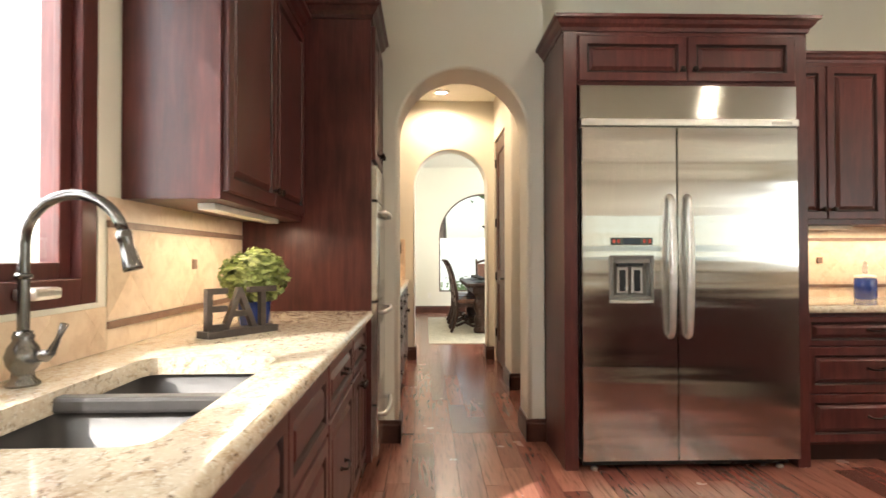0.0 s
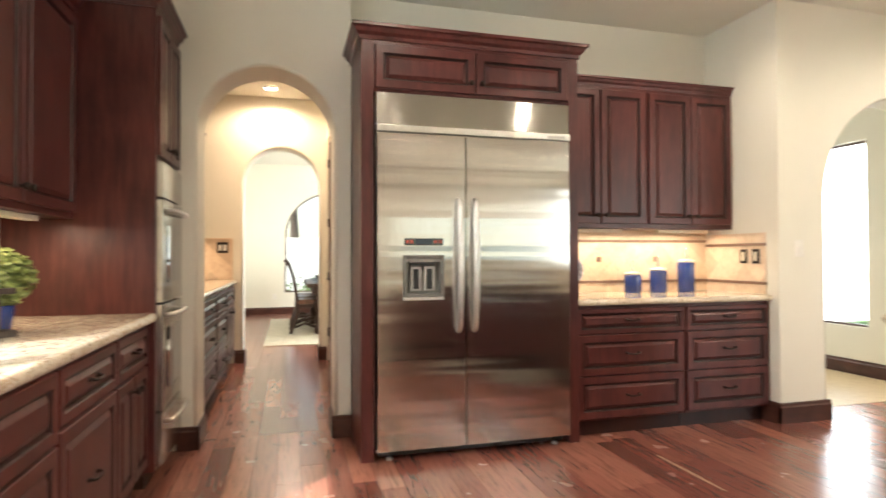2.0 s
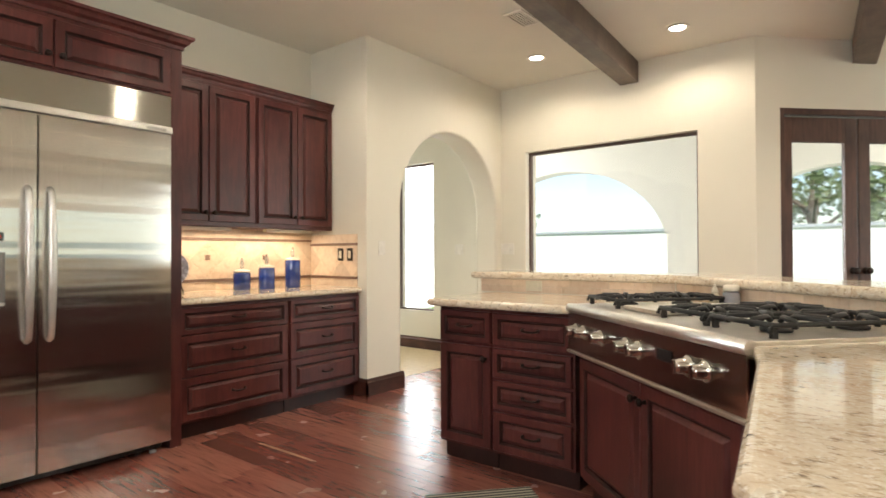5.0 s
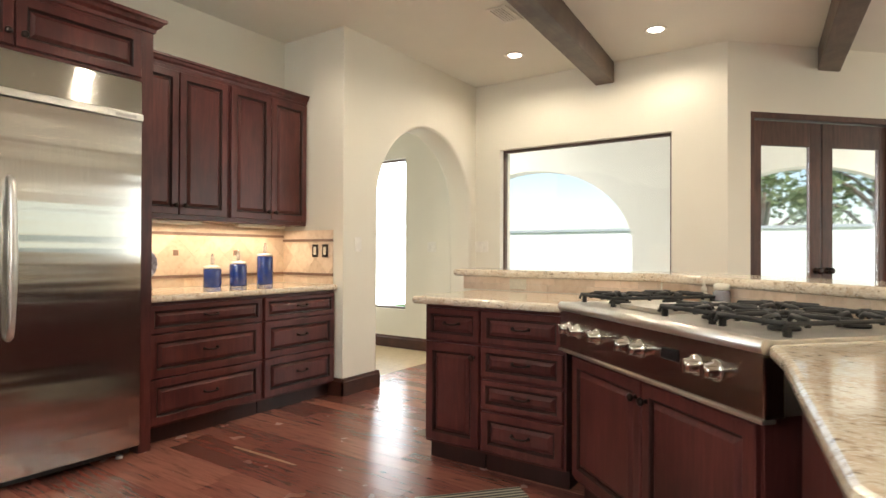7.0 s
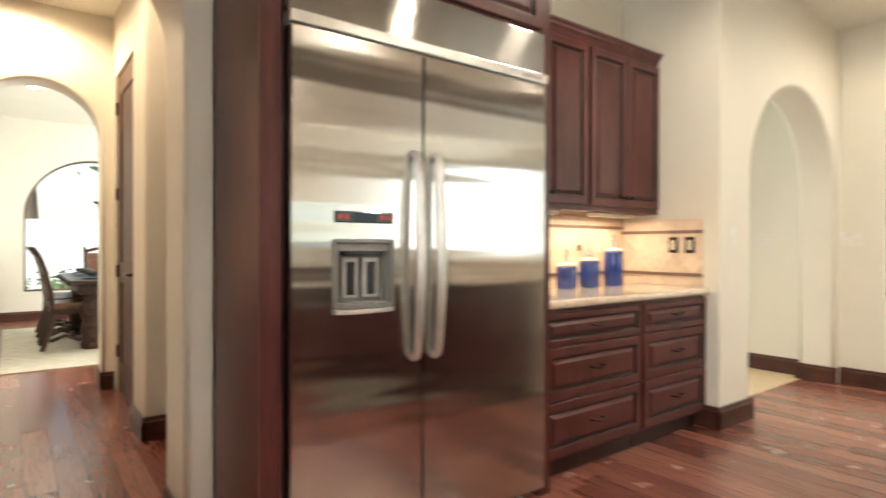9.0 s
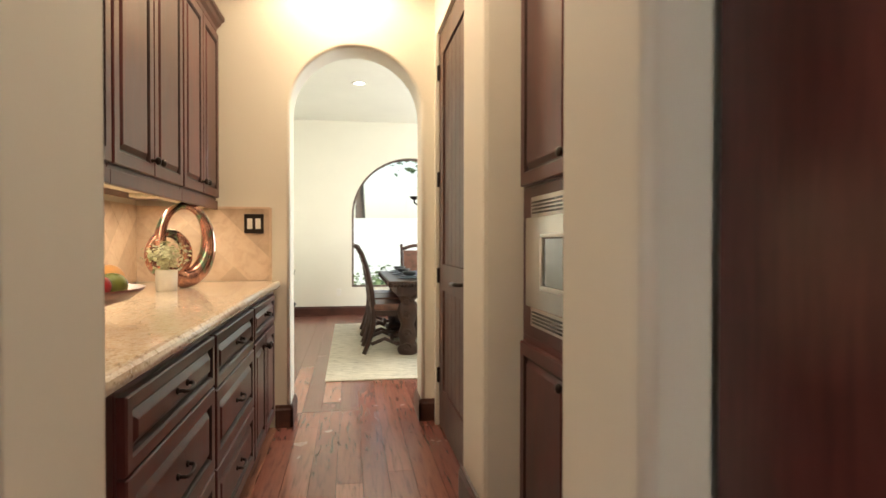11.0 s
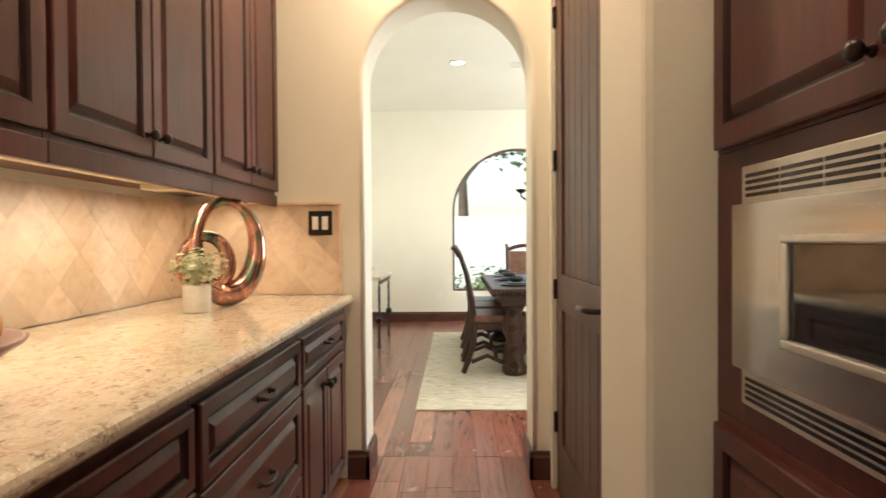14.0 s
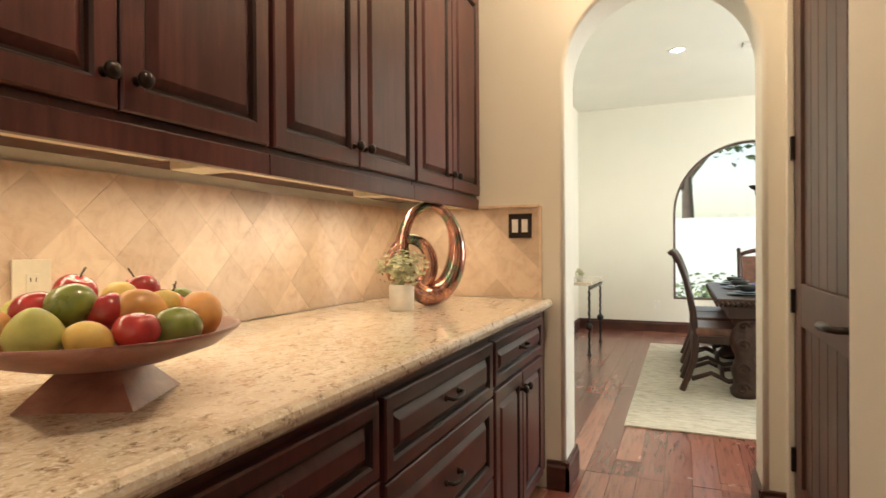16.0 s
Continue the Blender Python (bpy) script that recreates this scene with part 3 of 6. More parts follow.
box(bm, 0.075, 0.125, 0.03, 0.09, 1.105, 2.675, 0.004)
box(bm, 1.225, 1.275, 0.03, 0.09, 1.105, 2.675, 0.004)
box(bm, 0.125, 1.225, 0.03, 0.09, 1.105, 1.15, 0.004)
part("sash", bm, CHERRY, wt)
part("crank", box(bmesh.new(), 1.00, 1.10, -0.06, -0.002, 1.06, 1.09, 0.01), SATIN, wt, "white metal casement crank")
for i in range(8):
    part("blind_slat", cube(0.13, 1.22, 0.075, 0.10, 2.30 + i * 0.045, 2.304 + i * 0.045), WHITE, wt)

# arched dining window
aw = tagged(new("window_4"), "big round-arched dining room window", "window", "", "structure")
aw.matrix_world = pose(0.82, 12.2, 0)
outer = [(0, 0.43)] + [(0.94 - 0.94 * math.cos(math.pi * i / 36), 1.58 + 0.92 * math.sin(math.pi * i / 36)) for i in range(37)] + [(1.88, 0.43)]
inner = [(0.03, 0.46)] + [(0.94 - 0.91 * math.cos(math.pi * i / 36), 1.58 + 0.89 * math.sin(math.pi * i / 36)) for i in range(37)] + [(1.85, 0.46)]
bm = bmesh.new()
rings = [[bm.verts.new((x, y, z)) for x, z in p] for p, y in ((outer, 0), (inner, 0), (inner, 0.05), (outer, 0.05))]
for a, b in zip(rings, rings[1:] + rings[:1]):
    for i in range(len(a)):
        j = (i + 1) % len(a)
        bm.faces.new((a[i], a[j], b[j], b[i]))
part("window_frame", bm, WINFRAME, aw)
bm = bmesh.new()
f = [bm.verts.new((x, 0.02, z)) for x, z in inner]
g = [bm.verts.new((x, 0.026, z)) for x, z in inner]
bm.faces.new(f), bm.faces.new(g[::-1])
pane_ob(aw, bm)
part("window_sill", box(bmesh.new(), -0.01, 1.89, -0.10, 0.0, 0.405, 0.432, 0.004), PLASTER, aw)


def french_door(x0, w, hinge_right):
    t = tagged(new("door_1" if x0 < 0.5 else "door_2"), "dark knotty wood french door with a tall glass pane", "door", "", "structure")
    t.matrix_world = CH @ pose(x0, 0.05, 0)
    s, z1 = 0.105, 2.30
    bm = bmesh.new()
    for a in ((0, s, 0.02, z1), (w - s, w, 0.02, z1), (s, w - s, 0.02, 0.25), (s, w - s, z1 - 0.21, z1)):
        box(bm, a[0], a[1], 0, 0.045, a[2], a[3], 0.004)
    part("door_leaf", bm, DOORWOOD, t)
    pane_ob(t, cube(s, w - s, 0.02, 0.026, 0.25, z1 - 0.21))
    hx = 0.05 if hinge_right else w - 0.05
    part("door_knob", lathe(bmesh.new(), [(0.028, 0), (0.03, 0.006), (0.012, 0.012), (0.012, 0.03), (0.028, 0.04), (0.026, 0.058), (0.01, 0.062)], n=16, m=pose(hx, 0, 1.0, 90)), BRONZE, t)
    for z in (0.25, 0.9, 1.55, 2.15):
        part("hinge", cube(w - 0.004 if hinge_right else -0.016, w + 0.016 if hinge_right else 0.004, -0.012, 0.01, z - 0.05, z + 0.05), BRONZE, t)


french_door(0.26, 0.70, False)
french_door(0.98, 0.70, True)
fr = bmesh.new()
box(fr, 0.22, 0.256, 0.0, 0.10, 0, 2.36)
box(fr, 1.684, 1.72, 0.0, 0.10, 0, 2.36)
box(fr, 0.256, 1.684, 0.0, 0.10, 2.31, 2.36)
ob = setting("trim_french_doors", fr, DOORWOOD, "dark wooden frame round the french doors", "trim")
ob.matrix_world = CH

# closet door in the pantry, plank panels, faces -x
D = pose(1.345, 6.55, 0, 0, 0, -90)
door = tagged(new("door_3"), "tall dark knotty wood plank door, closed", "door", "", "structure")
door.matrix_world = D
W = 0.96
bm = bmesh.new()
for a in ((0, 0.12, 0.01, 2.44), (W - 0.12, W, 0.01, 2.44), (0.12, W - 0.12, 0.01, 0.25), (0.12, W - 0.12, 0.86, 1.02), (0.12, W - 0.12, 2.30, 2.44)):
    box(bm, a[0], a[1], 0, 0.04, a[2], a[3], 0.003)
part("door_frame", bm, DOORWOOD, door)
for z0, z1 in ((0.25, 0.86), (1.02, 2.30)):
    for i in range(6):
        part("plank", box(bmesh.new(), 0.12 + i * 0.12 + 0.002, 0.24 + i * 0.12 - 0.002, 0.012, 0.03, z0, z1, 0.004), DOORWOOD, door)
for z in (0.32, 0.945, 1.545, 2.21):
    part("hinge", box(bmesh.new(), -0.022, 0.012, -0.016, 0.004, z - 0.047, z + 0.047, 0.003), BRONZE, door)
hd = part("door_handle", box(bmesh.new(), W - 0.10, W - 0.045, -0.008, 0, 0.84, 1.05, 0.004), BRONZE, door)
part("lever", tube(bmesh.new(), [(W - 0.07, 0, 0.95), (W - 0.07, -0.05, 0.95), (W - 0.09, -0.062, 0.95), (W - 0.19, -0.062, 0.945)], [0.010, 0.010, 0.011, 0.014]), BRONZE, hd)
bm = bmesh.new()
box(bm, 1.322, 1.342, 6.555, 6.60, 0, 2.46)
box(bm, 1.322, 1.342, 5.562, 5.585, 0, 2.46)
setting("trim_closet_door", bm, PLASTER, "thin painted jamb beside the closet door", "trim")


# ---- cabinets ----
def panel_front(w, h, flat=False):
    """A raised-panel front: x 0..w, z 0..h, standing proud of y = 0 towards -y."""
    bm = bmesh.new()
    k = min(0.052, h * 0.22)
    rings = [(0, 0), (0, -0.017), (0.004, -0.021), (k - 0.006, -0.021), (k, -0.016), (k + 0.003, -0.008), (k + 0.009, -0.0075), (k + 0.024, -0.0185), (k + 0.028, -0.0205)]
    prev = None
    for n, (i, y) in enumerate(rings):
        i = min(i, w / 2 - 0.004, h / 2 - 0.004)
        r = [bm.verts.new(p) for p in ((i, y, i), (w - i, y, i), (w - i, y, h - i), (i, y, h - i))]
        if prev:
            for a in range(4):
                bm.faces.new((prev[a], prev[(a + 1) % 4], r[(a + 1) % 4], r[a])).material_index = int(n in (4, 5, 6))
        prev = r
    bm.faces.new(prev)
    return bm


def pull(bm, x, z, half=0.045):
    """A bail pull on a drawer front."""
    pts = [(x - half, -0.02, z), (x - half, -0.032, z)] + [(x - half * math.cos(math.pi * i / 8), -0.036 - 0.010 * math.sin(math.pi * i / 8), z - 0.006 * math.sin(math.pi * i / 8)) for i in range(9)] + [(x + half, -0.032, z), (x + half, -0.02, z)]
    tube(bm, pts, 0.0055, 8)
    for s in (-1, 1):
        lathe(bm, [(0.009, 0), (0.010, 0.004), (0.006, 0.007)], n=10, m=pose(x + s * half, -0.0205, z, 90))
    return bm


def knob(bm, x, z):
    return lathe(bm, [(0.011, 0), (0.007, 0.006), (0.006, 0.014), (0.014, 0.02), (0.017, 0.027), (0.013, 0.034), (0.004, 0.037)], n=14, m=pose(x, -0.0195, z, 90))


def fill_fronts(t, fronts, wood_mat):
    for f in fronts:
        x0, x1, z0, z1, kind = f[:5]
        bm = panel_front(x1 - x0 - 0.006, z1 - z0 - 0.006)
        d = part("drawer_front" if kind == "pull" else "door", bm, wood_mat, t)
        d.data.materials.append(DARKCHERRY)
        d.location = (x0 + 0.003, 0, z0 + 0.003)
        w, h = x1 - x0, z1 - z0
        if kind == "pull":
            part("handle", pull(bmesh.new(), w / 2, h / 2 + 0.005, min(0.045, w * 0.2)), BRONZE, d, "dark bronze bail pull")
        elif kind != "none":
            kx = 0.03 if "l" in kind else w - 0.036
            kz = h - 0.07 if "t" in kind else 0.06
            part("knob", knob(bmesh.new(), kx, kz), BRONZE, d, "dark bronze knob")


def cabinet(m, w, z0, z1, depth, fronts, label, wood_mat=None, toe=0.10, group="", name="base_cabinet"):
    wood_mat = wood_mat or CHERRY
    t = thing(name, label, "cabinet", m, group)
    bm = bmesh.new()
    box(bm, 0.001, w - 0.001, 0, depth, z0 + toe, z1, 0.002)
    part("body", bm, wood_mat, t)
    # under cherry bodies the toe kick takes the darker tone
    if toe:
        part("toe_kick", cube(0.004, w - 0.004, 0.05, depth - 0.01, z0, z0 + toe - 0.001), DARKCHERRY if wood_mat is CHERRY else wood_mat, t)
    fill_fronts(t, fronts, wood_mat)
    return t


def crown(m, pts, name="crown_moulding", mat=None):
    """A stepped cornice along the points in the plane, out to the right of the way."""
    t = bmesh.new()
    prof = [(0, 0), (0.008, 0.0), (0.012, 0.02), (0.03, 0.035), (0.04, 0.055), (0.055, 0.062), (0.055, 0.08), (0, 0.08)]
    n = len(pts)
    rows_ = []
    for i, p in enumerate(pts):
        p = Vector(p)
        dirs = []
        if i: dirs.append((p - Vector(pts[i - 1])).normalized())
        if i < n - 1: dirs.append((Vector(pts[i + 1]) - p).normalized())
        ns = [Vector((d.y, -d.x)) for d in dirs]
        nn = sum(ns, Vector((0, 0)))
        nn = nn / nn.dot(ns[0]) if len(ns) > 1 else ns[0]
        rows_.append([t.verts.new((p.x + nn.x * o, p.y + nn.y * o, z)) for o, z in prof])
    for a, b in zip(rows_, rows_[1:]):
        for k in range(len(prof)):
            j = (k + 1) % len(prof)
            t.faces.new((a[k], b[k], b[j], a[j]))
    t.faces.new(rows_[0]), t.faces.new(rows_[-1][::-1])
    return t


def drawers(w, z0, z1, rows_, x0=0.0):
    out, z = [], z1
    for h in rows_:
        out.append((x0, x0 + w, z - h, z, "pull"))
        z -= h
    return out


# sink run: fronts face +x, x local runs along +y
def east(y, x=0.215):
    return pose(x, y, 0, 0, 0, 90)


G = "sink run base cabinets"
CT = 0.83
cabinet(east(-1.2), 0.9, 0, CT, 0.62, [(0.02, 0.45, 0.62, 0.81, "pull"), (0.45, 0.88, 0.62, 0.81, "pull"), (0.02, 0.45, 0.12, 0.61, "rt"), (0.45, 0.88, 0.12, 0.61, "lt")], "stained cherry base cabinet under the granite worktop", group=G)
cabinet(east(-0.3), 0.9, 0, CT, 0.62, drawers(0.86, 0, 0.81, (0.17, 0.25, 0.27), 0.02), "stained cherry drawer cabinet under the granite worktop", group=G)
cabinet(east(0.6), 0.39, 0, CT, 0.62, [(0.01, 0.385, 0.12, 0.81, "rt")], "stained cherry base cabinet with a panelled door", group=G)
sk = cabinet(east(0.99), 1.06, 0, 0.60, 0.62, [(0.01, 0.52, 0.12, 0.585, "rt"), (0.52, 1.055, 0.12, 0.585, "lt")], "stained cherry sink cabinet with false drawer fronts", group=G)
part("apron", cube(0.001, 1.059, 0, 0.045, 0.60, CT), CHERRY, sk)
fill_fronts(sk, [(0.01, 0.52, 0.59, 0.815, "none"), (0.52, 1.055, 0.59, 0.815, "none")], CHERRY)
cabinet(east(2.05), 0.61, 0, CT, 0.62, [(0.005, 0.605, 0.63, 0.815, "pull"), (0.005, 0.605, 0.12, 0.62, "pull")], "stained cherry pull-out cabinet under the worktop", group=G)
cabinet(east(2.66), 0.535, 0, CT, 0.62, [(0.005, 0.53, 0.63, 0.815, "pull"), (0.005, 0.27, 0.12, 0.62, "rt"), (0.27, 0.53, 0.12, 0.62, "lt")], "stained cherry base cabinet beside the oven tower", group=G)
# upper cabinet beside the sink window
up = cabinet(pose(-0.105, 2.02, 0, 0, 0, 90), 1.175, 1.35, 2.36, 0.312, [(0.015, 0.59, 1.375, 2.33, "r"), (0.59, 1.16, 1.375, 2.33, "l")], "stained cherry wall cabinet with two panelled doors", toe=0, name="wall_cabinet")
cm = part("crown_moulding", crown(None, [(0.0, 0.312), (0.0, 0.0), (1.175, 0.0)]), CHERRY, up)
cm.location = (0, 0, 2.36)
lt = part("under_cabinet_light", box(bmesh.new(), 0.12, 0.95, 0.06, 0.12, 1.325, 1.349, 0.004), WHITE, up, "slim white under-cabinet light")
lamp("sink_cabinet_glow", "AREA", pose(-0.20, 2.60, 1.322), 3.0, WARM, size=0.05, size_y=0.8)
# oven tower
tower = thing("oven_tower", "tall stained cherry oven cabinet with a crown", "cabinet", pose(0.262, 3.20, 0, 0, 0, 90))
tw = 0.565
part("bottom_rail", cube(0.021, tw - 0.021, 0.0, 0.675, 0.08, 0.10), CHERRY, tower)
part("upper_box", cube(0.021, tw - 0.021, 0.0, 0.675, 1.66, 2.43), CHERRY, tower)
part("side_panel", cube(0, 0.02, 0.0, 0.675, 0.08, 2.43), CHERRY, tower)
part("side_panel", cube(tw - 0.02, tw, 0.0, 0.675, 0.08, 2.43), CHERRY, tower)
part("back_panel", cube(0.021, tw - 0.021, 0.60, 0.675, 0.101, 1.659), CHERRY, tower)
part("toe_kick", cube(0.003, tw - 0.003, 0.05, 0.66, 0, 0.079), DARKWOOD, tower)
fill_fronts(tower, [(0.012, tw / 2, 1.68, 2.40, "r"), (tw / 2, tw - 0.012, 1.68, 2.40, "l")], CHERRY)
cm = part("crown_moulding", crown(None, [(0.0, 0.675), (0, 0), (tw, 0)]), CHERRY, tower)
cm.location = (0, 0, 2.43)
oven = thing("double_wall_oven", "stainless steel double wall oven with warming drawer", "oven", pose(0.262, 3.222, 0, 0, 0, 90))
ow = 0.52
part("control_panel", box(bmesh.new(), 0, ow, -0.03, 0.05, 1.47, 1.655, 0.004), STEEL_SIDE, oven)
for z0, z1, nm in ((0.93, 1.46, "oven_door"), (0.38, 0.92, "oven_door"), (0.10, 0.37, "warming_drawer")):
    d = part(nm, box(bmesh.new(), 0, ow, -0.032, 0.05, z0, z1, 0.005), STEEL_SIDE, oven)
    part("handle", tube(bmesh.new(), [(0.06, -0.03, z1 - 0.06), (0.06, -0.06, z1 - 0.055)] + [(0.06 + 0.4 * i / 8, -0.068 - 0.012 * math.sin(math.pi * i / 8), z1 - 0.055) for i in range(9)] + [(0.46, -0.06, z1 - 0.055), (0.46, -0.03, z1 - 0.06)], 0.012), SATIN, d)
    if nm == "oven_door":
        part("glass", box(bmesh.new(), 0.09, ow - 0.09, -0.035, -0.031, z0 + 0.10, z1 - 0.13, 0.001), BLACKGLASS, d)

# sink worktop with the cut-out
def worktop(name, polys, z0, z1, label, edge=0.018):
    bm = bmesh.new()
    for p in polys:
        prism(bm, p, z0, z1, edge)
    return solid(name, bm, GRANITE, label, "worktop")


def worktop_sink():
    bm = bmesh.new()
    X0, X1, Y0, Y1 = -0.418, 0.25, -1.22, 3.198
    hx0, hx1, hy0, hy1 = -0.235, 0.138, 1.05, 1.82
    hole = arc(hx1 - 0.05, hy1 - 0.05, 0.05, 0, 90, 4) + arc(hx0 + 0.05, hy1 - 0.05, 0.05, 90, 180, 4) + arc(hx0 + 0.05, hy0 + 0.05, 0.05, 180, 270, 4) + arc(hx1 - 0.05, hy0 + 0.05, 0.05, 270, 360, 4)
    n = len(hole)
    # four fields round the hole
    def at(i): return hole[i % n]
    quads = [[(X1, hy0), (X1, hy1)] + [at(i) for i in (4, 3, 2, 1, 0)] + [at(i) for i in (19, 18, 17, 16, 15)],
             [(X0, hy1), (X0, hy0)] + [at(i) for i in (14, 13, 12, 11, 10)] + [at(i) for i in (9, 8, 7, 6, 5)]]
    tops = [quads[0], quads[1], [(X0, hy1), (X1, hy1), (X1, Y1), (X0, Y1)], [(X0, Y0), (X1, Y0), (X1, hy0), (X0, hy0)]]
    for q in tops:
        for z in (0.88, 0.832):
            try:
                bm.faces.new([bm.verts.new((x, y, z)) for x, y in q])
            except ValueError:
                pass
    # rounded front nose
    prof = [(X1, 0.88)] + [(X1 + 0.020 * math.sin(radians(a)), 0.856 + 0.024 * math.cos(radians(a))) for a in range(0, 181, 20)] + [(X1, 0.832)]
    for (xa, za), (xb, zb) in zip(prof, prof[1:]):
        f = bm.faces.new([bm.verts.new(p) for p in ((xa, Y0, za), (xa, Y1, za), (xb, Y1, zb), (xb, Y0, zb))])
        f.smooth = True
    for i in range(n):
        (xa, ya), (xb, yb) = at(i), at(i + 1)
        bm.faces.new([bm.verts.new(p) for p in ((xa, ya, 0.88), (xb, yb, 0.88), (xb, yb, 0.832), (xa, ya, 0.832))])
    bmesh.ops.remove_doubles(bm, verts=bm.verts[:], dist=1e-5)
    return solid("worktop", bm, GRANITE, "polished gold granite worktop round the sink", "worktop")


worktop_sink()
sink = thing("kitchen_sink", "dark double-bowl undermount kitchen sink", "sink", pose(-0.05, 1.435, 0.60))


def bowl(y0, y1):
    """A rounded open basin with a thin wall, one closed shell."""
    bm = bmesh.new()
    x0, x1, zt, zb, t = -0.195, 0.198, 0.231, 0.02, 0.012
    def outline(grow, r, z):
        a0, a1, b0, b1 = x0 - grow + r, x1 + grow - r, y0 - grow + r, y1 + grow - r
        p = arc(a1, b1, r, 0, 90, 4) + arc(a0, b1, r, 90, 180, 4) + arc(a0, b0, r, 180, 270, 4) + arc(a1, b0, r, 270, 360, 4)
        return [bm.verts.new((x, y, z)) for x, y in p]
    rings = [outline(-0.03, 0.03, zb), outline(t - 0.001, 0.045, zb + 0.03), outline(t - 0.001, 0.045, zt), outline(0, 0.035, zt), outline(0, 0.035, zb + 0.05), outline(-0.025, 0.03, zb + 0.014)]
    for a, b in zip(rings, rings[1:]):
        for i in range(len(a)):
            k = (i + 1) % len(a)
            bm.faces.new((a[i], a[k], b[k], b[i])).smooth = True
    bm.faces.new(rings[0][::-1])
    bm.faces.new(rings[-1])
    return bm


part("bowl", bowl(0.012, 0.392), SINKMAT, sink)
part("bowl", bowl(-0.392, -0.012), SINKMAT, sink)
part("divider", box(bmesh.new(), -0.195, 0.198, -0.022, 0.022, 0.232, 0.266, 0.008), SINKMAT, sink)
for y in (-0.2, 0.2):
    part("drain", lathe(bmesh.new(), [(0.045, 0.033), (0.05, 0.036), (0.03, 0.034)], (0, y, 0)), CHROME, sink)
faucet = thing("kitchen_faucet", "dark pewter gooseneck kitchen faucet with a spray head", "faucet", pose(-0.34, 1.475, 0.88, 0, 0, 2))
part("base", lathe(bmesh.new(), [(0.034, 0), (0.034, 0.006), (0.024, 0.016), (0.022, 0.03), (0.032, 0.045), (0.036, 0.065), (0.03, 0.085), (0.02, 0.10), (0.022, 0.108), (0.018, 0.12)]), PEWTER, faucet)
neck = [(0, 0, 0.11 + 0.0185 * i) for i in range(12)] + [(0.108 - 0.108 * math.cos(math.pi * a / 180), 0, 0.316 + 0.108 * math.sin(math.pi * a / 180)) for a in range(0, 166, 11)]
part("neck", tube(bmesh.new(), neck, 0.0125, 14), PEWTER, faucet)
part("collar", lathe(bmesh.new(), [(0.014, 0), (0.018, 0.004), (0.018, 0.01), (0.014, 0.014)], (0, 0, 0.235)), PEWTER, faucet)
hm = Matrix.Translation((0.212, 0, 0.344)) @ pose(0, 0, 0, 0, 165, 0)
part("spray_head", lathe(bmesh.new(), [(0.0135, 0), (0.017, 0.005), (0.017, 0.02), (0.014, 0.03), (0.0165, 0.05), (0.021, 0.085), (0.021, 0.093), (0.014, 0.094)], m=hm, n=18), PEWTER, faucet)
part("handle", tube(bmesh.new(), [(0.015, 0, 0.065), (0.05, 0.0, 0.065), (0.06, 0.0, 0.072), (0.075, 0, 0.105), (0.088, 0, 0.135)], [0.012, 0.014, 0.010, 0.0055, 0.009]), PEWTER, faucet)

# ---- fridge wall ----
FX0, FX1, FY = 1.388, 2.582, 3.215
fc = thing("fridge_surround", "stained cherry fridge surround with crown and two top doors", "cabinet", pose(1.305, 3.262, 0))
sw = 1.36
bm = bmesh.new()
box(bm, 0, 0.075, 0, 0.50, 0, 2.40, 0.003)
box(bm, sw - 0.07, sw, 0, 0.68, 0, 2.40, 0.003)
box(bm, 0.075, sw - 0.07, 0.0, 0.50, 2.105, 2.40)
part("body", bm, CHERRY, fc)
fill_fronts(fc, [(0.078, 0.682, 2.12, 2.375, "r"), (0.682, sw - 0.073, 2.12, 2.375, "l")], CHERRY)
cm = part("crown_moulding", crown(None, [(0, 0.50), (0, 0), (sw, 0), (sw, 0.36)]), CHERRY, fc)
cm.location = (0, 0, 2.40)
fridge = thing("refrigerator", "large stainless steel side-by-side refrigerator with ice dispenser", "refrigerator", pose(FX0, FY, 0))
fw = FX1 - FX0
part("body", cube(0.004, fw - 0.004, 0.055, 0.48, 0.06, 2.09), SATIN, fridge)
part("grille_panel", box(bmesh.new(), 0.0, fw, 0.01, 0.054, 1.91, 2.092, 0.004), STEEL_GRILLE, fridge)
part("trim_rail", box(bmesh.new(), 0.0, fw, -0.01, 0.05, 1.868, 1.907, 0.004), SATIN, fridge)
part("badge", cube(fw - 0.15, fw - 0.04, -0.012, -0.0101, 1.878, 1.893), GREYPLASTIC, fridge)
part("base_grille", cube(0.02, fw - 0.02, 0.08, 0.40, 0.015, 0.059), BLACK, fridge)
for x in (0.06, fw - 0.10):
    part("foot", lathe(bmesh.new(), [(0.018, 0), (0.018, 0.012), (0.01, 0.016)], (x + 0.02, 0.066, 0), 12), SATIN, fridge)
SPLIT = 0.522


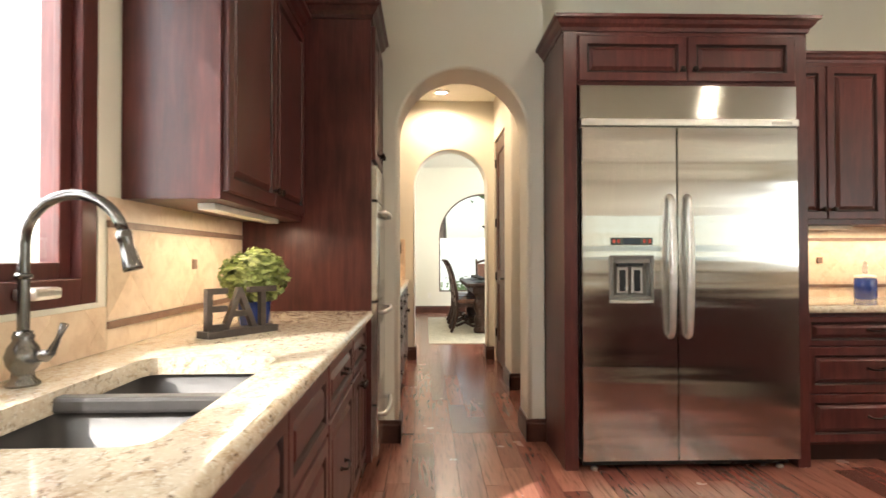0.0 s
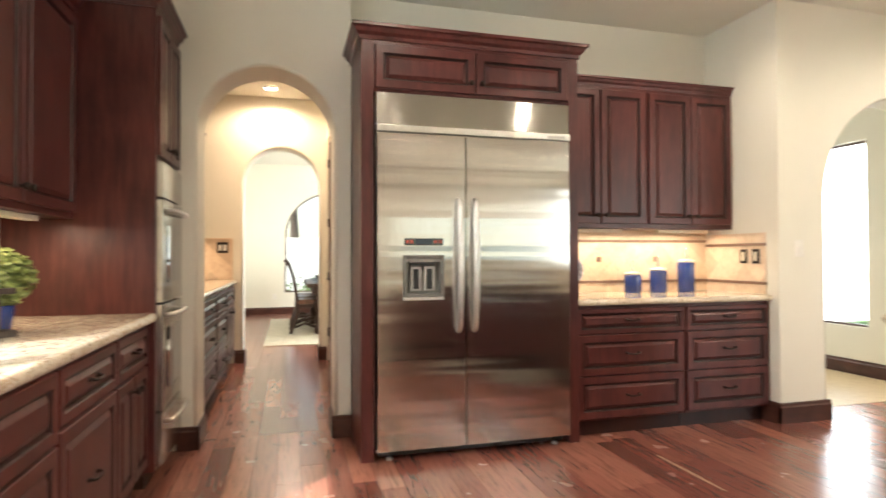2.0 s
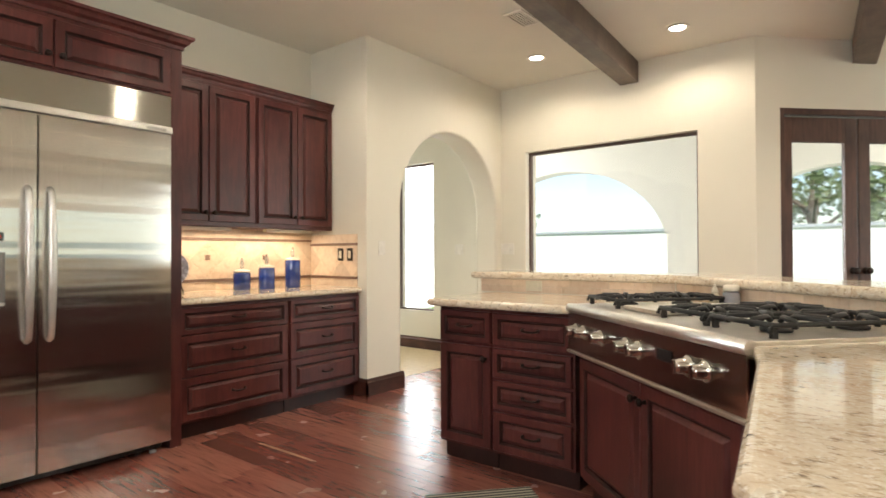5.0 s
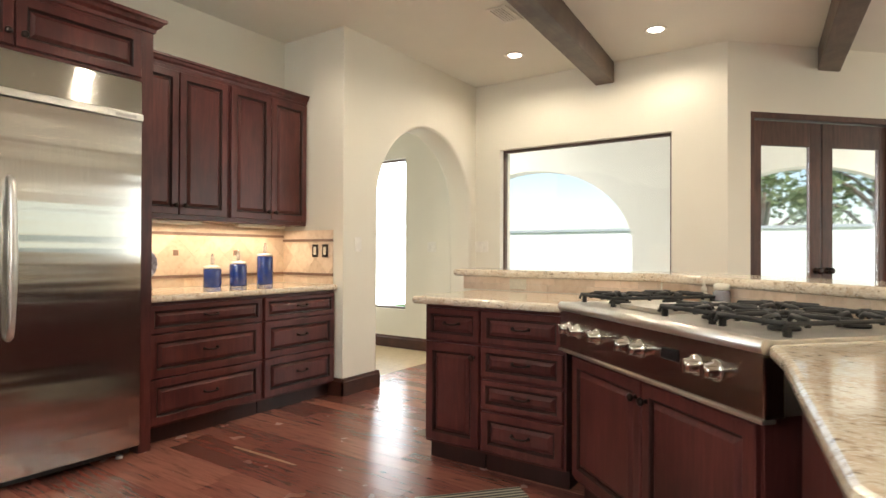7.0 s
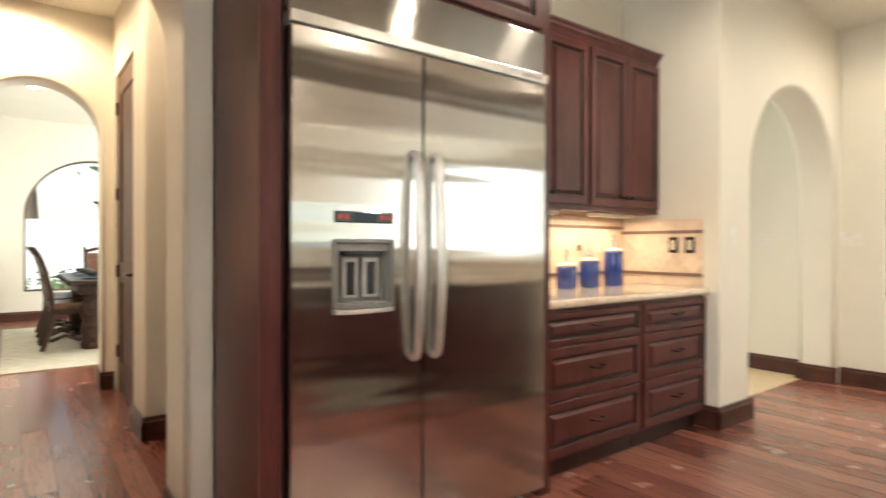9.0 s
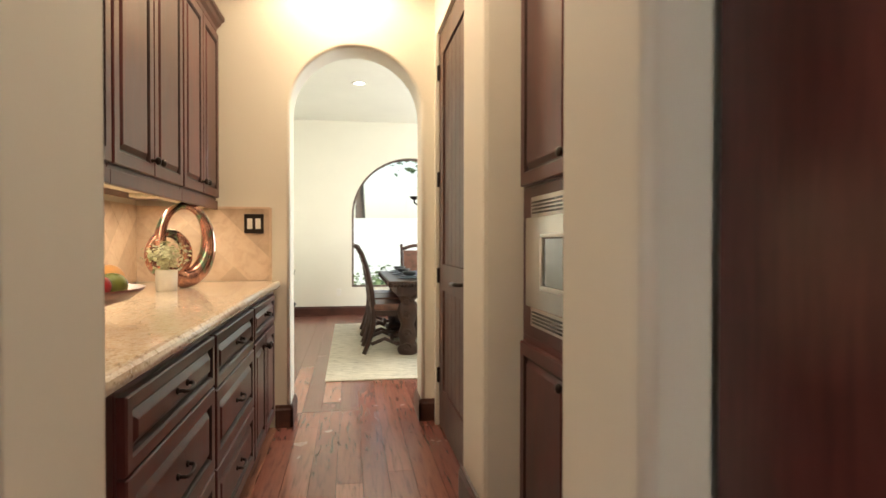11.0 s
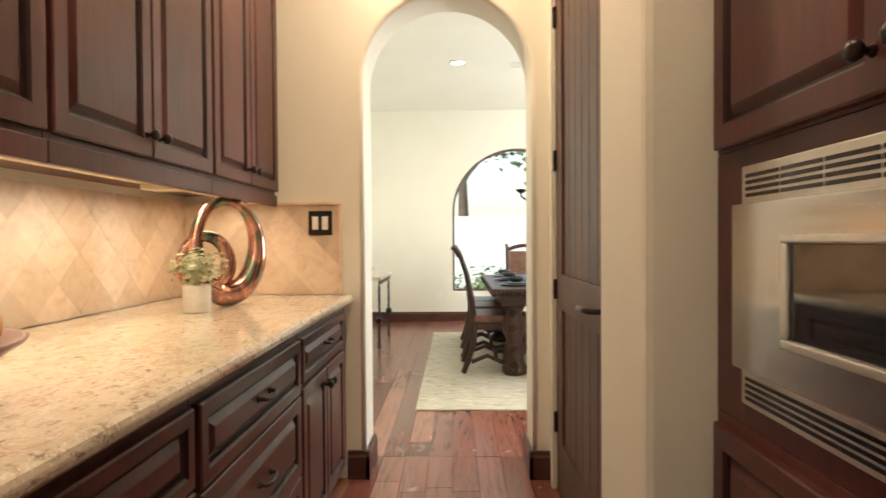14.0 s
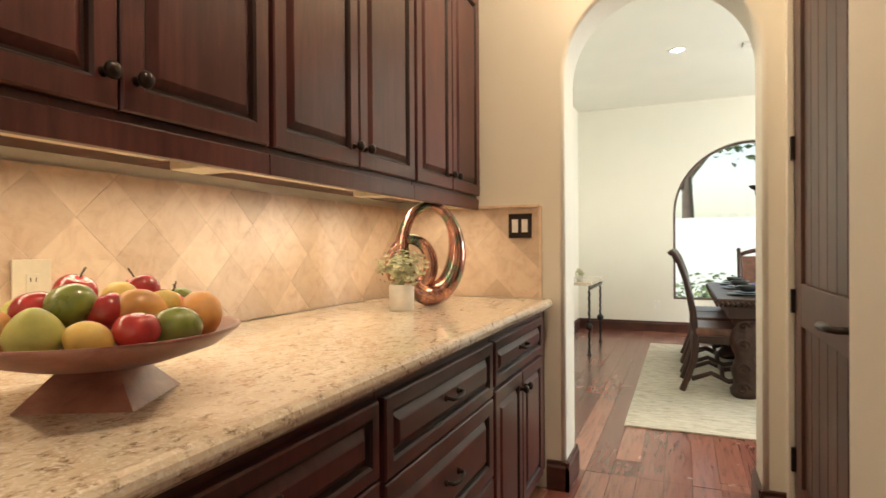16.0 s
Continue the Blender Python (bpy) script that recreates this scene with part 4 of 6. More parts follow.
def fridge_door(x0, x1, name, hole=None):
    """A bowed steel door; hole (x0, x1, z0, z1) leaves an opening for the dispenser."""
    bm = bmesh.new()
    z0, z1 = 0.065, 1.863
    if hole:
        a, b, c, d = hole
        for q in ((x0, a, z0, z1), (b, x1, z0, z1), (a, b, z0, c), (a, b, d, z1)):
            box(bm, q[0], q[1], 0.002, 0.052, q[2], q[3])
    else:
        box(bm, x0, x1, 0.002, 0.052, z0, z1)
    def steps(lo, hi, n, cuts):
        return sorted([lo + (hi - lo) * i / n for i in range(n + 1)] + list(cuts))
    xs = steps(x0 + 0.003, x1 - 0.003, 12, hole[:2] if hole else ())
    zs = steps(z0 + 0.003, z1 - 0.003, 24, hole[2:] if hole else ())
    def bow(x, z):
        u, v = 2 * (x - x0) / (x1 - x0) - 1, (z - z0) / (z1 - z0)
        return -0.0045 * (1 - u ** 4) - 0.0002 - 0.0030 * u * u * max(0.0, v - 0.6) ** 2 / 0.16
    g = [[bm.verts.new((x, bow(x, z), z)) for x in xs] for z in zs]
    for j in range(len(zs) - 1):
        for i in range(len(xs) - 1):
            mx, mz = (xs[i] + xs[i + 1]) / 2, (zs[j] + zs[j + 1]) / 2
            if hole and hole[0] < mx < hole[1] and hole[2] < mz < hole[3]:
                continue
            bm.faces.new((g[j][i], g[j][i + 1], g[j + 1][i + 1], g[j + 1][i])).smooth = True
    return part(name, bm, STEEL, fridge)


dl = fridge_door(0.004, SPLIT - 0.003, "freezer_door", (0.165, 0.372, 0.945, 1.155))
dr = fridge_door(SPLIT + 0.003, fw - 0.004, "fridge_door")
for d, x, s in ((dl, SPLIT - 0.045, -1), (dr, SPLIT + 0.05, 1)):
    pts = [(x, -0.004, 1.49), (x, -0.026, 1.48)] + [(x, -0.034 - 0.018 * math.sin(math.pi * i / 14), 1.46 - 0.70 * i / 14) for i in range(15)] + [(x, -0.026, 0.74), (x, -0.004, 0.73)]
    part("handle", tube(bmesh.new(), pts, [0.014, 0.015] + [0.016 + 0.005 * math.sin(math.pi * i / 14) for i in range(15)] + [0.015, 0.014], 12), SATIN, d, "curved satin steel door handle")
bm = bmesh.new()
for a in ((0.148, 0.165, 0.93, 1.17), (0.372, 0.389, 0.93, 1.17), (0.165, 0.372, 0.93, 0.945), (0.165, 0.372, 1.155, 1.17)):
    box(bm, a[0], a[1], -0.013, 0.0, a[2], a[3], 0.003)
dp = part("dispenser", bm, plain("dispenser_trim", (0.22, 0.21, 0.195), 0.35, 0.7), dl, "grey water and ice dispenser")
part("control_strip", box(bmesh.new(), 0.155, 0.385, -0.012, -0.003, 1.225, 1.265, 0.004), BLACKGLASS, dl)
part("screen", cube(0.22, 0.315, -0.0138, -0.0125, 1.23, 1.26), DISPLAY, dl)
for x in (0.165, 0.19, 0.33, 0.358):
    part("button", cube(x, x + 0.014, -0.0138, -0.0125, 1.236, 1.254), RED, dl)
bm = bmesh.new()
box(bm, 0.166, 0.371, 0.044, 0.050, 0.946, 1.154)
for a in ((0.1652, 0.169), (0.368, 0.3718)):
    box(bm, a[0], a[1], -0.002, 0.044, 0.946, 1.154)
box(bm, 0.169, 0.368, -0.002, 0.044, 0.9455, 0.949)
box(bm, 0.169, 0.368, -0.002, 0.044, 1.128, 1.1545)
part("recess", bm, plain("dispenser_recess", (0.22, 0.21, 0.19), 0.4), dl)
part("spout", box(bmesh.new(), 0.20, 0.335, -0.006, 0.040, 1.112, 1.127, 0.004), BLACK, dl)
for x in (0.197, 0.277):
    part("paddle", box(bmesh.new(), x, x + 0.062, 0.020, 0.030, 0.965, 1.105, 0.004), GREYPLASTIC, dl)
    part("paddle_pad", box(bmesh.new(), x + 0.014, x + 0.048, 0.016, 0.0199, 0.975, 1.09, 0.003), BLACK, dl)
bm = bmesh.new()
prism(bm, [(0.150, -0.003)] + [(0.2685 - 0.1185 * math.cos(math.pi * i / 12), -0.012 - 0.026 * math.sin(math.pi * i / 12)) for i in range(13)] + [(0.387, -0.003)], 0.913, 0.929, 0.003, 2)
part("drip_tray", bm, SATIN, dl)

# drawer alcove
AX0, AX1 = 2.668, 4.188
GA = "alcove base cabinets"
AF = 3.335
for x0, w in ((AX0, 0.82), (AX0 + 0.82, 0.698)):
    cabinet(pose(x0, AF, 0), w, 0, 0.84, 0.60, drawers(w - 0.02, 0, 0.825, (0.17, 0.265, 0.275), 0.01), "stained cherry three-drawer base cabinet", group=GA)
worktop("worktop", [[(AX0, 3.295), (AX1 - 0.002, 3.295), (AX1 - 0.002, 3.945), (AX0, 3.945)]], 0.842, 0.885, "polished gold granite worktop in the alcove")
UF = 3.665
for x0, w in ((2.668, 0.77), (3.438, 0.748)):
    u = cabinet(pose(x0, UF, 0), w, 1.36, 2.38, 0.28, [(0.012, w / 2, 1.39, 2.355, "r"), (w / 2, w - 0.012, 1.39, 2.355, "l")], "stained cherry wall cabinet with two panelled doors", toe=0, name="wall_cabinet", group="alcove wall cabinets")
    cm = part("crown_moulding", crown(None, [(0, 0), (w, 0)]), CHERRY, u)
    cm.location, cm.scale = (0, 0, 2.379), (1, 0.6, 0.8)
    part("under_cabinet_light", box(bmesh.new(), 0.15, w - 0.15, 0.08, 0.13, 1.335, 1.359, 0.003), IVORY, u, "slim pale under-cabinet light")
lamp("under_cabinet_glow", "AREA", pose(3.45, 3.80, 1.325), 4, WARM, size=1.2, size_y=0.05)


# ---- wall tiles ----
def clip(poly, x0, x1, z0, z1):
    for axis, lim, sign in ((0, x0, 1), (0, x1, -1), (1, z0, 1), (1, z1, -1)):
        out = []
        for p, q in zip(poly, poly[1:] + poly[:1]):
            a, b = (p[axis] - lim) * sign, (q[axis] - lim) * sign
            if a >= 0:
                out.append(p)
            if a * b < 0:
                k = a / (a - b)
                out.append((p[0] + (q[0] - p[0]) * k, p[1] + (q[1] - p[1]) * k))
        poly = out
        if len(poly) < 3:
            return []
    return poly


def area2(p):
    return abs(sum(a[0] * b[1] - b[0] * a[1] for a, b in zip(p, p[1:] + p[:1])))


def tile_piece(parent, poly, mat, t=0.0042):
    cx, cz = sum(p[0] for p in poly) / len(poly), sum(p[1] for p in poly) / len(poly)
    def shrink(s): return [(cx + (x - cx) * s, cz + (z - cz) * s) for x, z in poly]
    rnd = random.uniform(-0.0008, 0.0008)
    bm = bmesh.new()
    rings = [[bm.verts.new((x, y, z)) for x, z in q] for q, y in ((poly, 0.0), (poly, -t + 0.001), (shrink(0.992), -t + rnd * 0.5))]
    for a, b in zip(rings, rings[1:]):
        for i in range(len(a)):
            j = (i + 1) % len(a)
            bm.faces.new((a[i], a[j], b[j], b[i]))
    bm.faces.new(rings[-1])
    part("tile", bm, mat, parent)


def splash(name, m, w, z0, z1, side=0.19, bands=True, label="", offset=0.0, diag=True):
    """A tiled splashback: x along it, facing -y."""
    ob = setting(name, box(bmesh.new(), 0, w, -0.003, -0.001, z0, z1), plain("pale_grout", (0.78, 0.67, 0.52), 0.8), label or "travertine tile splashback", "splashback")
    ob.matrix_world = m
    lo, hi = z0, z1
    if bands:
        for b0 in (z0 + 0.065, z1 - 0.095):
            tile_piece(ob, [(0, b0), (w, b0), (w, b0 + 0.022), (0, b0 + 0.022)], TRIMTILE, 0.012)
        n = max(1, round(w / 0.3))
        for i in range(n):
            tile_piece(ob, [(w * i / n + 0.001, z0), (w * (i + 1) / n - 0.001, z0), (w * (i + 1) / n - 0.001, z0 + 0.063), (w * i / n + 0.001, z0 + 0.063)], TILE)
            tile_piece(ob, [(w * i / n + 0.001, z1 - 0.071), (w * (i + 1) / n - 0.001, z1 - 0.071), (w * (i + 1) / n - 0.001, z1), (w * i / n + 0.001, z1)], TILE)
        lo, hi = z0 + 0.089, z1 - 0.097
    h = side / math.sqrt(2)
    mid = (lo + hi) / 2
    g = h - 0.0008
    for i in range(-2, int(w / h) + 3):
        for j in range(-6, 7):
            if (i + j) % 2:
                continue
            cx, cz = i * h + offset, mid + j * h
            p = clip([(cx - g, cz), (cx, cz - g), (cx + g, cz), (cx, cz + g)], 0.002, w - 0.002, lo, hi)
            if len(p) >= 3 and area2(p) > 0.0008:
                tile_piece(ob, p, TILE)
    return ob


SIDE = 0.15
s1 = splash("splashback_alcove", pose(AX0, 3.948, 0), AX1 - AX0, 0.886, 1.36)
s2 = splash("splashback_alcove_side", pose(4.186, 3.944, 0, 0, 0, -90), 0.60, 0.886, 1.325)
s3 = splash("splashback_sink", pose(-0.418, 1.94, 0, 0, 0, 90), 1.255, 0.881, 1.35)
splash("splashback_window", pose(-0.418, -1.2, 0, 0, 0, 90), 3.138, 0.881, 1.015, bands=False)
for ob, xs in ((s1, (0.52, 1.02)), (s3, (0.62,))):
    for x in xs:
        tile_piece(ob, [(x, 1.115), (x + 0.035, 1.115), (x + 0.035, 1.155), (x, 1.155)], TRIMTILE, 0.012)
splash("splashback_pantry", pose(-0.468, 4.06, 0, 0, 0, 90), 2.60, 0.916, 1.37, side=SIDE, bands=False)
splash("splashback_pantry_end", pose(-0.465, 6.662, 0), 0.765, 0.916, 1.355, side=0.185, bands=False, offset=0.03)
bm = bmesh.new()
box(bm, 0.301, 0.313, 6.648, 6.664, 0.916, 1.36)
box(bm, -0.46, 0.301, 6.648, 6.664, 1.356, 1.368)
setting("trim_splashback", bm, TILE, "pale stone edging of the splashback", "trim")


def wall_plate(m, w, h, n, plate, rocker, name="light_switch", label=""):
    t = thing(name, label, "switch" if name == "light_switch" else "outlet", m)
    part("plate", box(bmesh.new(), -w / 2, w / 2, -0.006, 0, -h / 2, h / 2, 0.002), plate, t)
    for i in range(n):
        x = (i - (n - 1) / 2) * w * 0.42
        part("rocker", box(bmesh.new(), x - 0.015, x + 0.015, -0.010, -0.0062, -0.032, 0.032, 0.002), rocker, t)
    return t


wall_plate(pose(0.21, 6.647, 1.265), 0.115, 0.118, 2, BRONZE, WHITE, label="dark bronze double switch plate with white rockers")
for y in (3.425, 3.54):
    wall_plate(pose(4.176, y, 1.155, 0, 0, -90), 0.065, 0.105, 1, BRONZE, IVORY, label="dark bronze switch plate with an ivory rocker")
wall_plate(pose(4.36, 3.238, 1.21), 0.075, 0.118, 1, WHITE, WHITE, label="white switch plate on the plaster pier")
wall_plate(pose(6.218, 3.16, 1.21, 0, 0, -90), 0.16, 0.118, 3, WHITE, WHITE, label="white triple switch plate on the wall")
wall_plate(pose(6.258, 3.85, 1.21, 0, 0, -90), 0.12, 0.118, 2, WHITE, WHITE, label="white double switch plate on the hall wall")
wall_plate(pose(0.62, 12.098, 0.36), 0.075, 0.115, 1, WHITE, WHITE, "wall_outlet", "white outlet above the dining room baseboard")
op = wall_plate(pose(-0.456, 4.796, 1.080, 0, 0, 90), 0.086, 0.130, 1, IVORY, IVORY, "wall_outlet", "ivory outlet plate on the pantry tiles")
for z in (-0.018, 0.018):
    for x in (-0.006, 0.006):
        part("slot", cube(x - 0.001, x + 0.001, -0.0108, -0.0102, z - 0.005, z + 0.005), BLACK, op)

# ---- peninsula with the range top ----
PZ0, PZ1 = 0.862, 0.905
U = Vector((-0.656, -0.755))
N = Vector((-0.755, 0.656))
C0 = Vector((3.45, 1.085))
C1 = C0 + U * 1.205
GP = "peninsula cabinets"
PX = 3.485
cabinet(pose(PX, 1.905, 0, 0, 0, -90), 0.36, 0, PZ0, 0.58, [(0.01, 0.355, 0.67, 0.845, "pull"), (0.01, 0.355, 0.115, 0.66, "rt")], "dark stained cherry cabinet at the end of the peninsula", group=GP)
cabinet(pose(PX, 1.545, 0, 0, 0, -90), 0.47, 0, PZ0, 0.58, [(0.005, 0.46, 0.67, 0.845, "pull"), (0.005, 0.46, 0.50, 0.66, "pull"), (0.005, 0.46, 0.335, 0.49, "pull"), (0.005, 0.46, 0.115, 0.325, "pull")], "dark stained cherry four-drawer cabinet of the peninsula", group=GP)
RT = Matrix(((-0.656, 0.755, 0, C0.x), (-0.755, -0.656, 0, C0.y), (0, 0, 1, 0), (0, 0, 0, 1)))  # x along the range top, y to its back
rb = cabinet(RT @ pose(0.06, 0.035, 0), 1.10, 0, 0.69, 0.55, [(0.01, 0.55, 0.12, 0.675, "rt"), (0.55, 1.09, 0.12, 0.675, "lt")], "dark stained cherry cabinet under the range top", group=GP)
rt = thing("range_top", "stainless steel gas range top with griddle and black grates", "stove", RT)
part("front_panel", box(bmesh.new(), 0.0, 1.205, -0.012, 0.06, 0.70, 0.885, 0.006), STEEL_ANGLE, rt)
part("bullnose", tube(bmesh.new(), [(0.0, 0.0, 0.895), (1.205, 0.0, 0.895)], 0.022, 14), SATIN, rt)
part("cooktop_pan", box(bmesh.new(), 0.0, 1.205, 0.0, 0.66, 0.886, 0.915, 0.004), SATIN, rt)
part("drip_rail", box(bmesh.new(), 0.0, 1.205, -0.018, 0.03, 0.688, 0.70, 0.003), SATIN, rt)
part("badge", box(bmesh.new(), 0.77, 0.86, -0.016, -0.0125, 0.79, 0.83, 0.002), BLACK, rt)
for x in (0.10, 0.18, 0.345, 0.555, 0.645, 0.945, 1.03):
    k = part("knob", lathe(bmesh.new(), [(0.034, 0), (0.034, 0.006), (0.028, 0.01), (0.026, 0.012), (0.022, 0.04), (0.02, 0.046), (0.004, 0.047)], n=20, m=pose(x, -0.0125, 0.80, 90)), CHROME, rt, "polished control knob")
    part("grip", box(bmesh.new(), x - 0.005, x + 0.005, -0.066, -0.058, 0.778, 0.822, 0.002), CHROME, k)
part("griddle", box(bmesh.new(), 0.33, 0.60, 0.10, 0.60, 0.917, 0.935, 0.004), SATIN, rt, "steel griddle plate")


def grate(x0, x1, y0, y1):
    bm = bmesh.new()
    z = 0.952
    for a in (x0 + 0.012, x1 - 0.012):
        tube(bm, [(a, y0, z - 0.022), (a, y0 + 0.008, z), (a, y1 - 0.008, z), (a, y1, z - 0.022)], 0.0075, 6)
    for b in (y0 + 0.012, (y0 + y1) / 2, y1 - 0.012):
        tube(bm, [(x0 + 0.01, b, z), (x1 - 0.01, b, z)], 0.009, 6)
    for cy in ((3 * y0 + y1) / 4, (y0 + 3 * y1) / 4):
        cx, r = (x0 + x1) / 2, 0.034
        for q in range(8):
            a = math.pi * q / 4 + math.pi / 8
            ex, ey = math.cos(a), math.sin(a)
            s = min((x1 - x0) / 2 / max(abs(ex), 1e-3), (y1 - y0) / 4 / max(abs(ey), 1e-3)) - 0.012
            tube(bm, [(cx + ex * r, cy + ey * r, z - 0.002), (cx + ex * (r + 0.02), cy + ey * (r + 0.02), z + 0.012), (cx + ex * s, cy + ey * s, z + 0.008), (cx + ex * s, cy + ey * s, z - 0.012)], 0.0085, 6)
        lathe(bm, [(0.045, 0.917), (0.045, 0.926), (0.03, 0.932), (0.028, 0.938), (0.004, 0.939)], (cx, cy, 0), 16)
    for a in (x0 + 0.02, x1 - 0.02):
        for b in (y0 + 0.02, y1 - 0.02):
            box(bm, a - 0.008, a + 0.008, b - 0.008, b + 0.008, 0.915, z)
    return bm


for x0, x1 in ((0.02, 0.31), (0.62, 0.905), (0.91, 1.195)):
    part("grate", grate(x0, x1, 0.075, 0.615), IRON, rt, "black cast iron burner grate")
# granite round it
B0 = Vector((4.13, 0.79))          # bend of the bar's foot
Bend = B0 + U * 2.35
back0, back1 = C0 - N * 0.66, C1 - N * 0.66
worktop("worktop", [[(3.42, 1.955), (3.42, 1.115), (C0.x - 0.012, C0.y + 0.003), (back0.x, back0.y), (4.125, 0.80), (4.125, 1.955)]], PZ0, PZ1, "polished gold granite worktop on the peninsula")
nb = Bend - N * 0.0
worktop("worktop", [[(2.49, 0.133), (C1.x - 0.004, C1.y - 0.004), (back1.x, back1.y), (nb.x + 0.02, nb.y), (1.85, -0.88), (1.70, -0.75), (1.615, -0.04), (1.625, -0.005), (1.66, 0.018)]], PZ0, PZ1, "polished gold granite worktop beside the range top")
bm = prism(bmesh.new(), [(2.47, 0.09), (2.60, 0.06), (2.86, -0.32), (2.5, -0.85), (1.90, -0.85), (1.76, -0.70), (1.70, -0.02)], 0.10, PZ0 - 0.001)
pc = thing("base_cabinet", "dark stained cherry base cabinet beside the range top", "cabinet", pose(2.1, -0.3, 0))
p = part("body", bm, CHERRY, pc)
p.location = (-2.1, 0.3, 0)
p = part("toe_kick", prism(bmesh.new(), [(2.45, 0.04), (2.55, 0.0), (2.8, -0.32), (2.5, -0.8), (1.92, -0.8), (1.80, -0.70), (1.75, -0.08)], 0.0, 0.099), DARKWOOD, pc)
p.location = (-2.1, 0.3, 0)
# raised bar
bar = setting("wall_bar", prism(bmesh.new(), [(4.14, 2.07), (4.14, 0.786), (Bend.x + 0.006, Bend.y - 0.006), ((Bend - N * 0.14).x, (Bend - N * 0.14).y), (4.28, 0.736), (4.28, 2.07)], 0, 0.990), PLASTER, "low plaster wall under the raised bar", "wall")
bt = bmesh.new()
prism(bt, [(4.085, 2.12), (4.085, 0.812), ((Bend + N * 0.05).x, (Bend + N * 0.05).y), ((Bend - N * 0.36).x, (Bend - N * 0.36).y), (4.50, 0.655), (4.50, 2.12)], 0.992, 1.037, 0.018)
solid("bar_top", bt, GRANITE, "gold granite top of the raised breakfast bar", "worktop")


def strip_tiles(name, m, w, z0, z1, turn):
    ob = setting(name, box(bmesh.new(), 0, w, -0.003, -0.001, z0, z1), plain("bar_grout", (0.60, 0.50, 0.37), 0.8), "stacked travertine strips under the raised bar", "splashback")
    ob.matrix_world = m
    z, r = z0, 0
    while z < z1 - 0.005:
        h = min(0.041, z1 - z)
        x = -0.1 * (r % 2)
        while x < w:
            L = random.choice((0.10, 0.15, 0.2, 0.25))
            a, b = max(0, x), min(w, x + L)
            if b - a > 0.01:
                tile_piece(ob, [(a + 0.001, z + 0.001), (b - 0.001, z + 0.001), (b - 0.001, z + h - 0.001), (a + 0.001, z + h - 0.001)], TILE)
            x += L
        z += h
        r += 1


strip_tiles("splashback_bar", pose(4.138, 2.07, 0, 0, 0, -90), 1.27, PZ1 + 0.001, 0.992, 0)
strip_tiles("splashback_bar_angle", Matrix(((-0.656, 0.755, 0, B0.x + 0.004), (-0.755, -0.656, 0, B0.y + 0.0), (0, 0, 1, 0), (0, 0, 0, 1))), 2.3, PZ1 + 0.001, 0.992, 0)
wall_plate(pose(4.128, 1.66, 0.950, 0, 90, -90), 0.066, 0.115, 1, IVORY, IVORY, "wall_outlet", "ivory outlet plate under the raised bar")
sh = C0 - N * 0.64 + U * 0.18
shaker = thing("spice_shaker", "small pale ceramic shaker behind the range top", "shaker", pose(sh.x, sh.y, PZ1 + 0.011))
part("jar", lathe(bmesh.new(), [(0.018, 0), (0.021, 0.01), (0.019, 0.04), (0.012, 0.05)]), SILVERLID, shaker)
part("lid", lathe(bmesh.new(), [(0.012, 0.05), (0.015, 0.056), (0.013, 0.07), (0.006, 0.08), (0.008, 0.088), (0.002, 0.094)]), SILVERLID, shaker)
sh2 = C0 - N * 0.635 + U * 0.30
jar = thing("salt_jar", "small glass jar with a pale lid", "jar", pose(sh2.x, sh2.y, PZ1 + 0.011))
part("glass", lathe(bmesh.new(), [(0.034, 0), (0.037, 0.01), (0.037, 0.055), (0.03, 0.066)]), plain("jar_glass", (0.55, 0.55, 0.6), 0.08, glass=0.6), jar)
part("lid", lathe(bmesh.new(), [(0.031, 0.067), (0.034, 0.07), (0.034, 0.092), (0.02, 0.097)]), SILVERLID, jar)
mat_c = C0 + N * 0.42 + U * 0.42
solid("kitchen_mat", box(bmesh.new(), -0.55, 0.55, -0.26, 0.26, 0.001, 0.010, 0.003), STRIPES, "striped black and olive woven kitchen mat", "mat").matrix_world = pose(mat_c.x, mat_c.y, 0, 0, 0, 49)
# canisters and plate in the alcove
def canister(x, y, h, r, label):
    t = thing("canister", label, "canister", pose(x, y, 0.885), "blue canisters")
    part("jar", lathe(bmesh.new(), [(r * 0.96, 0), (r, 0.006), (r, h - 0.012), (r * 0.95, h)], n=28), COBALT, t)
    lid = part("lid", lathe(bmesh.new(), [(r * 0.92, h + 0.001), (r * 0.98, h + 0.006), (r * 0.86, h + 0.018), (r * 0.2, h + 0.026)], n=28), SILVERLID, t, "pale lid")
    part("finial", lathe(bmesh.new(), [(0.006, h + 0.026), (0.016, h + 0.036), (0.011, h + 0.05), (0.018, h + 0.065), (0.012, h + 0.08), (0.007, h + 0.087), (0.013, h + 0.098), (0.003, h + 0.11)], n=14), CRYSTAL, lid, "clear crystal finial")


canister(3.40, 3.79, 0.135, 0.064, "short cobalt blue canister with a crystal finial")
canister(3.62, 3.79, 0.165, 0.064, "medium cobalt blue canister with a crystal finial")
canister(3.87, 3.79, 0.225, 0.064, "tall cobalt blue canister with a crystal finial")
pl = thing("plate_on_stand", "blue and white plate on a black wire stand", "plate", pose(2.79, 3.68, 0.885))
part("plate", lathe(bmesh.new(), [(0.02, 0), (0.06, 0.004), (0.125, 0.018), (0.12, 0.02), (0.06, 0.008), (0.01, 0.006)], n=32, m=pose(0, 0, 0.17, 75, 0, -35)), plain("painted_porcelain", (0.50, 0.50, 0.58), 0.15, var=0.5, scale=40), pl)
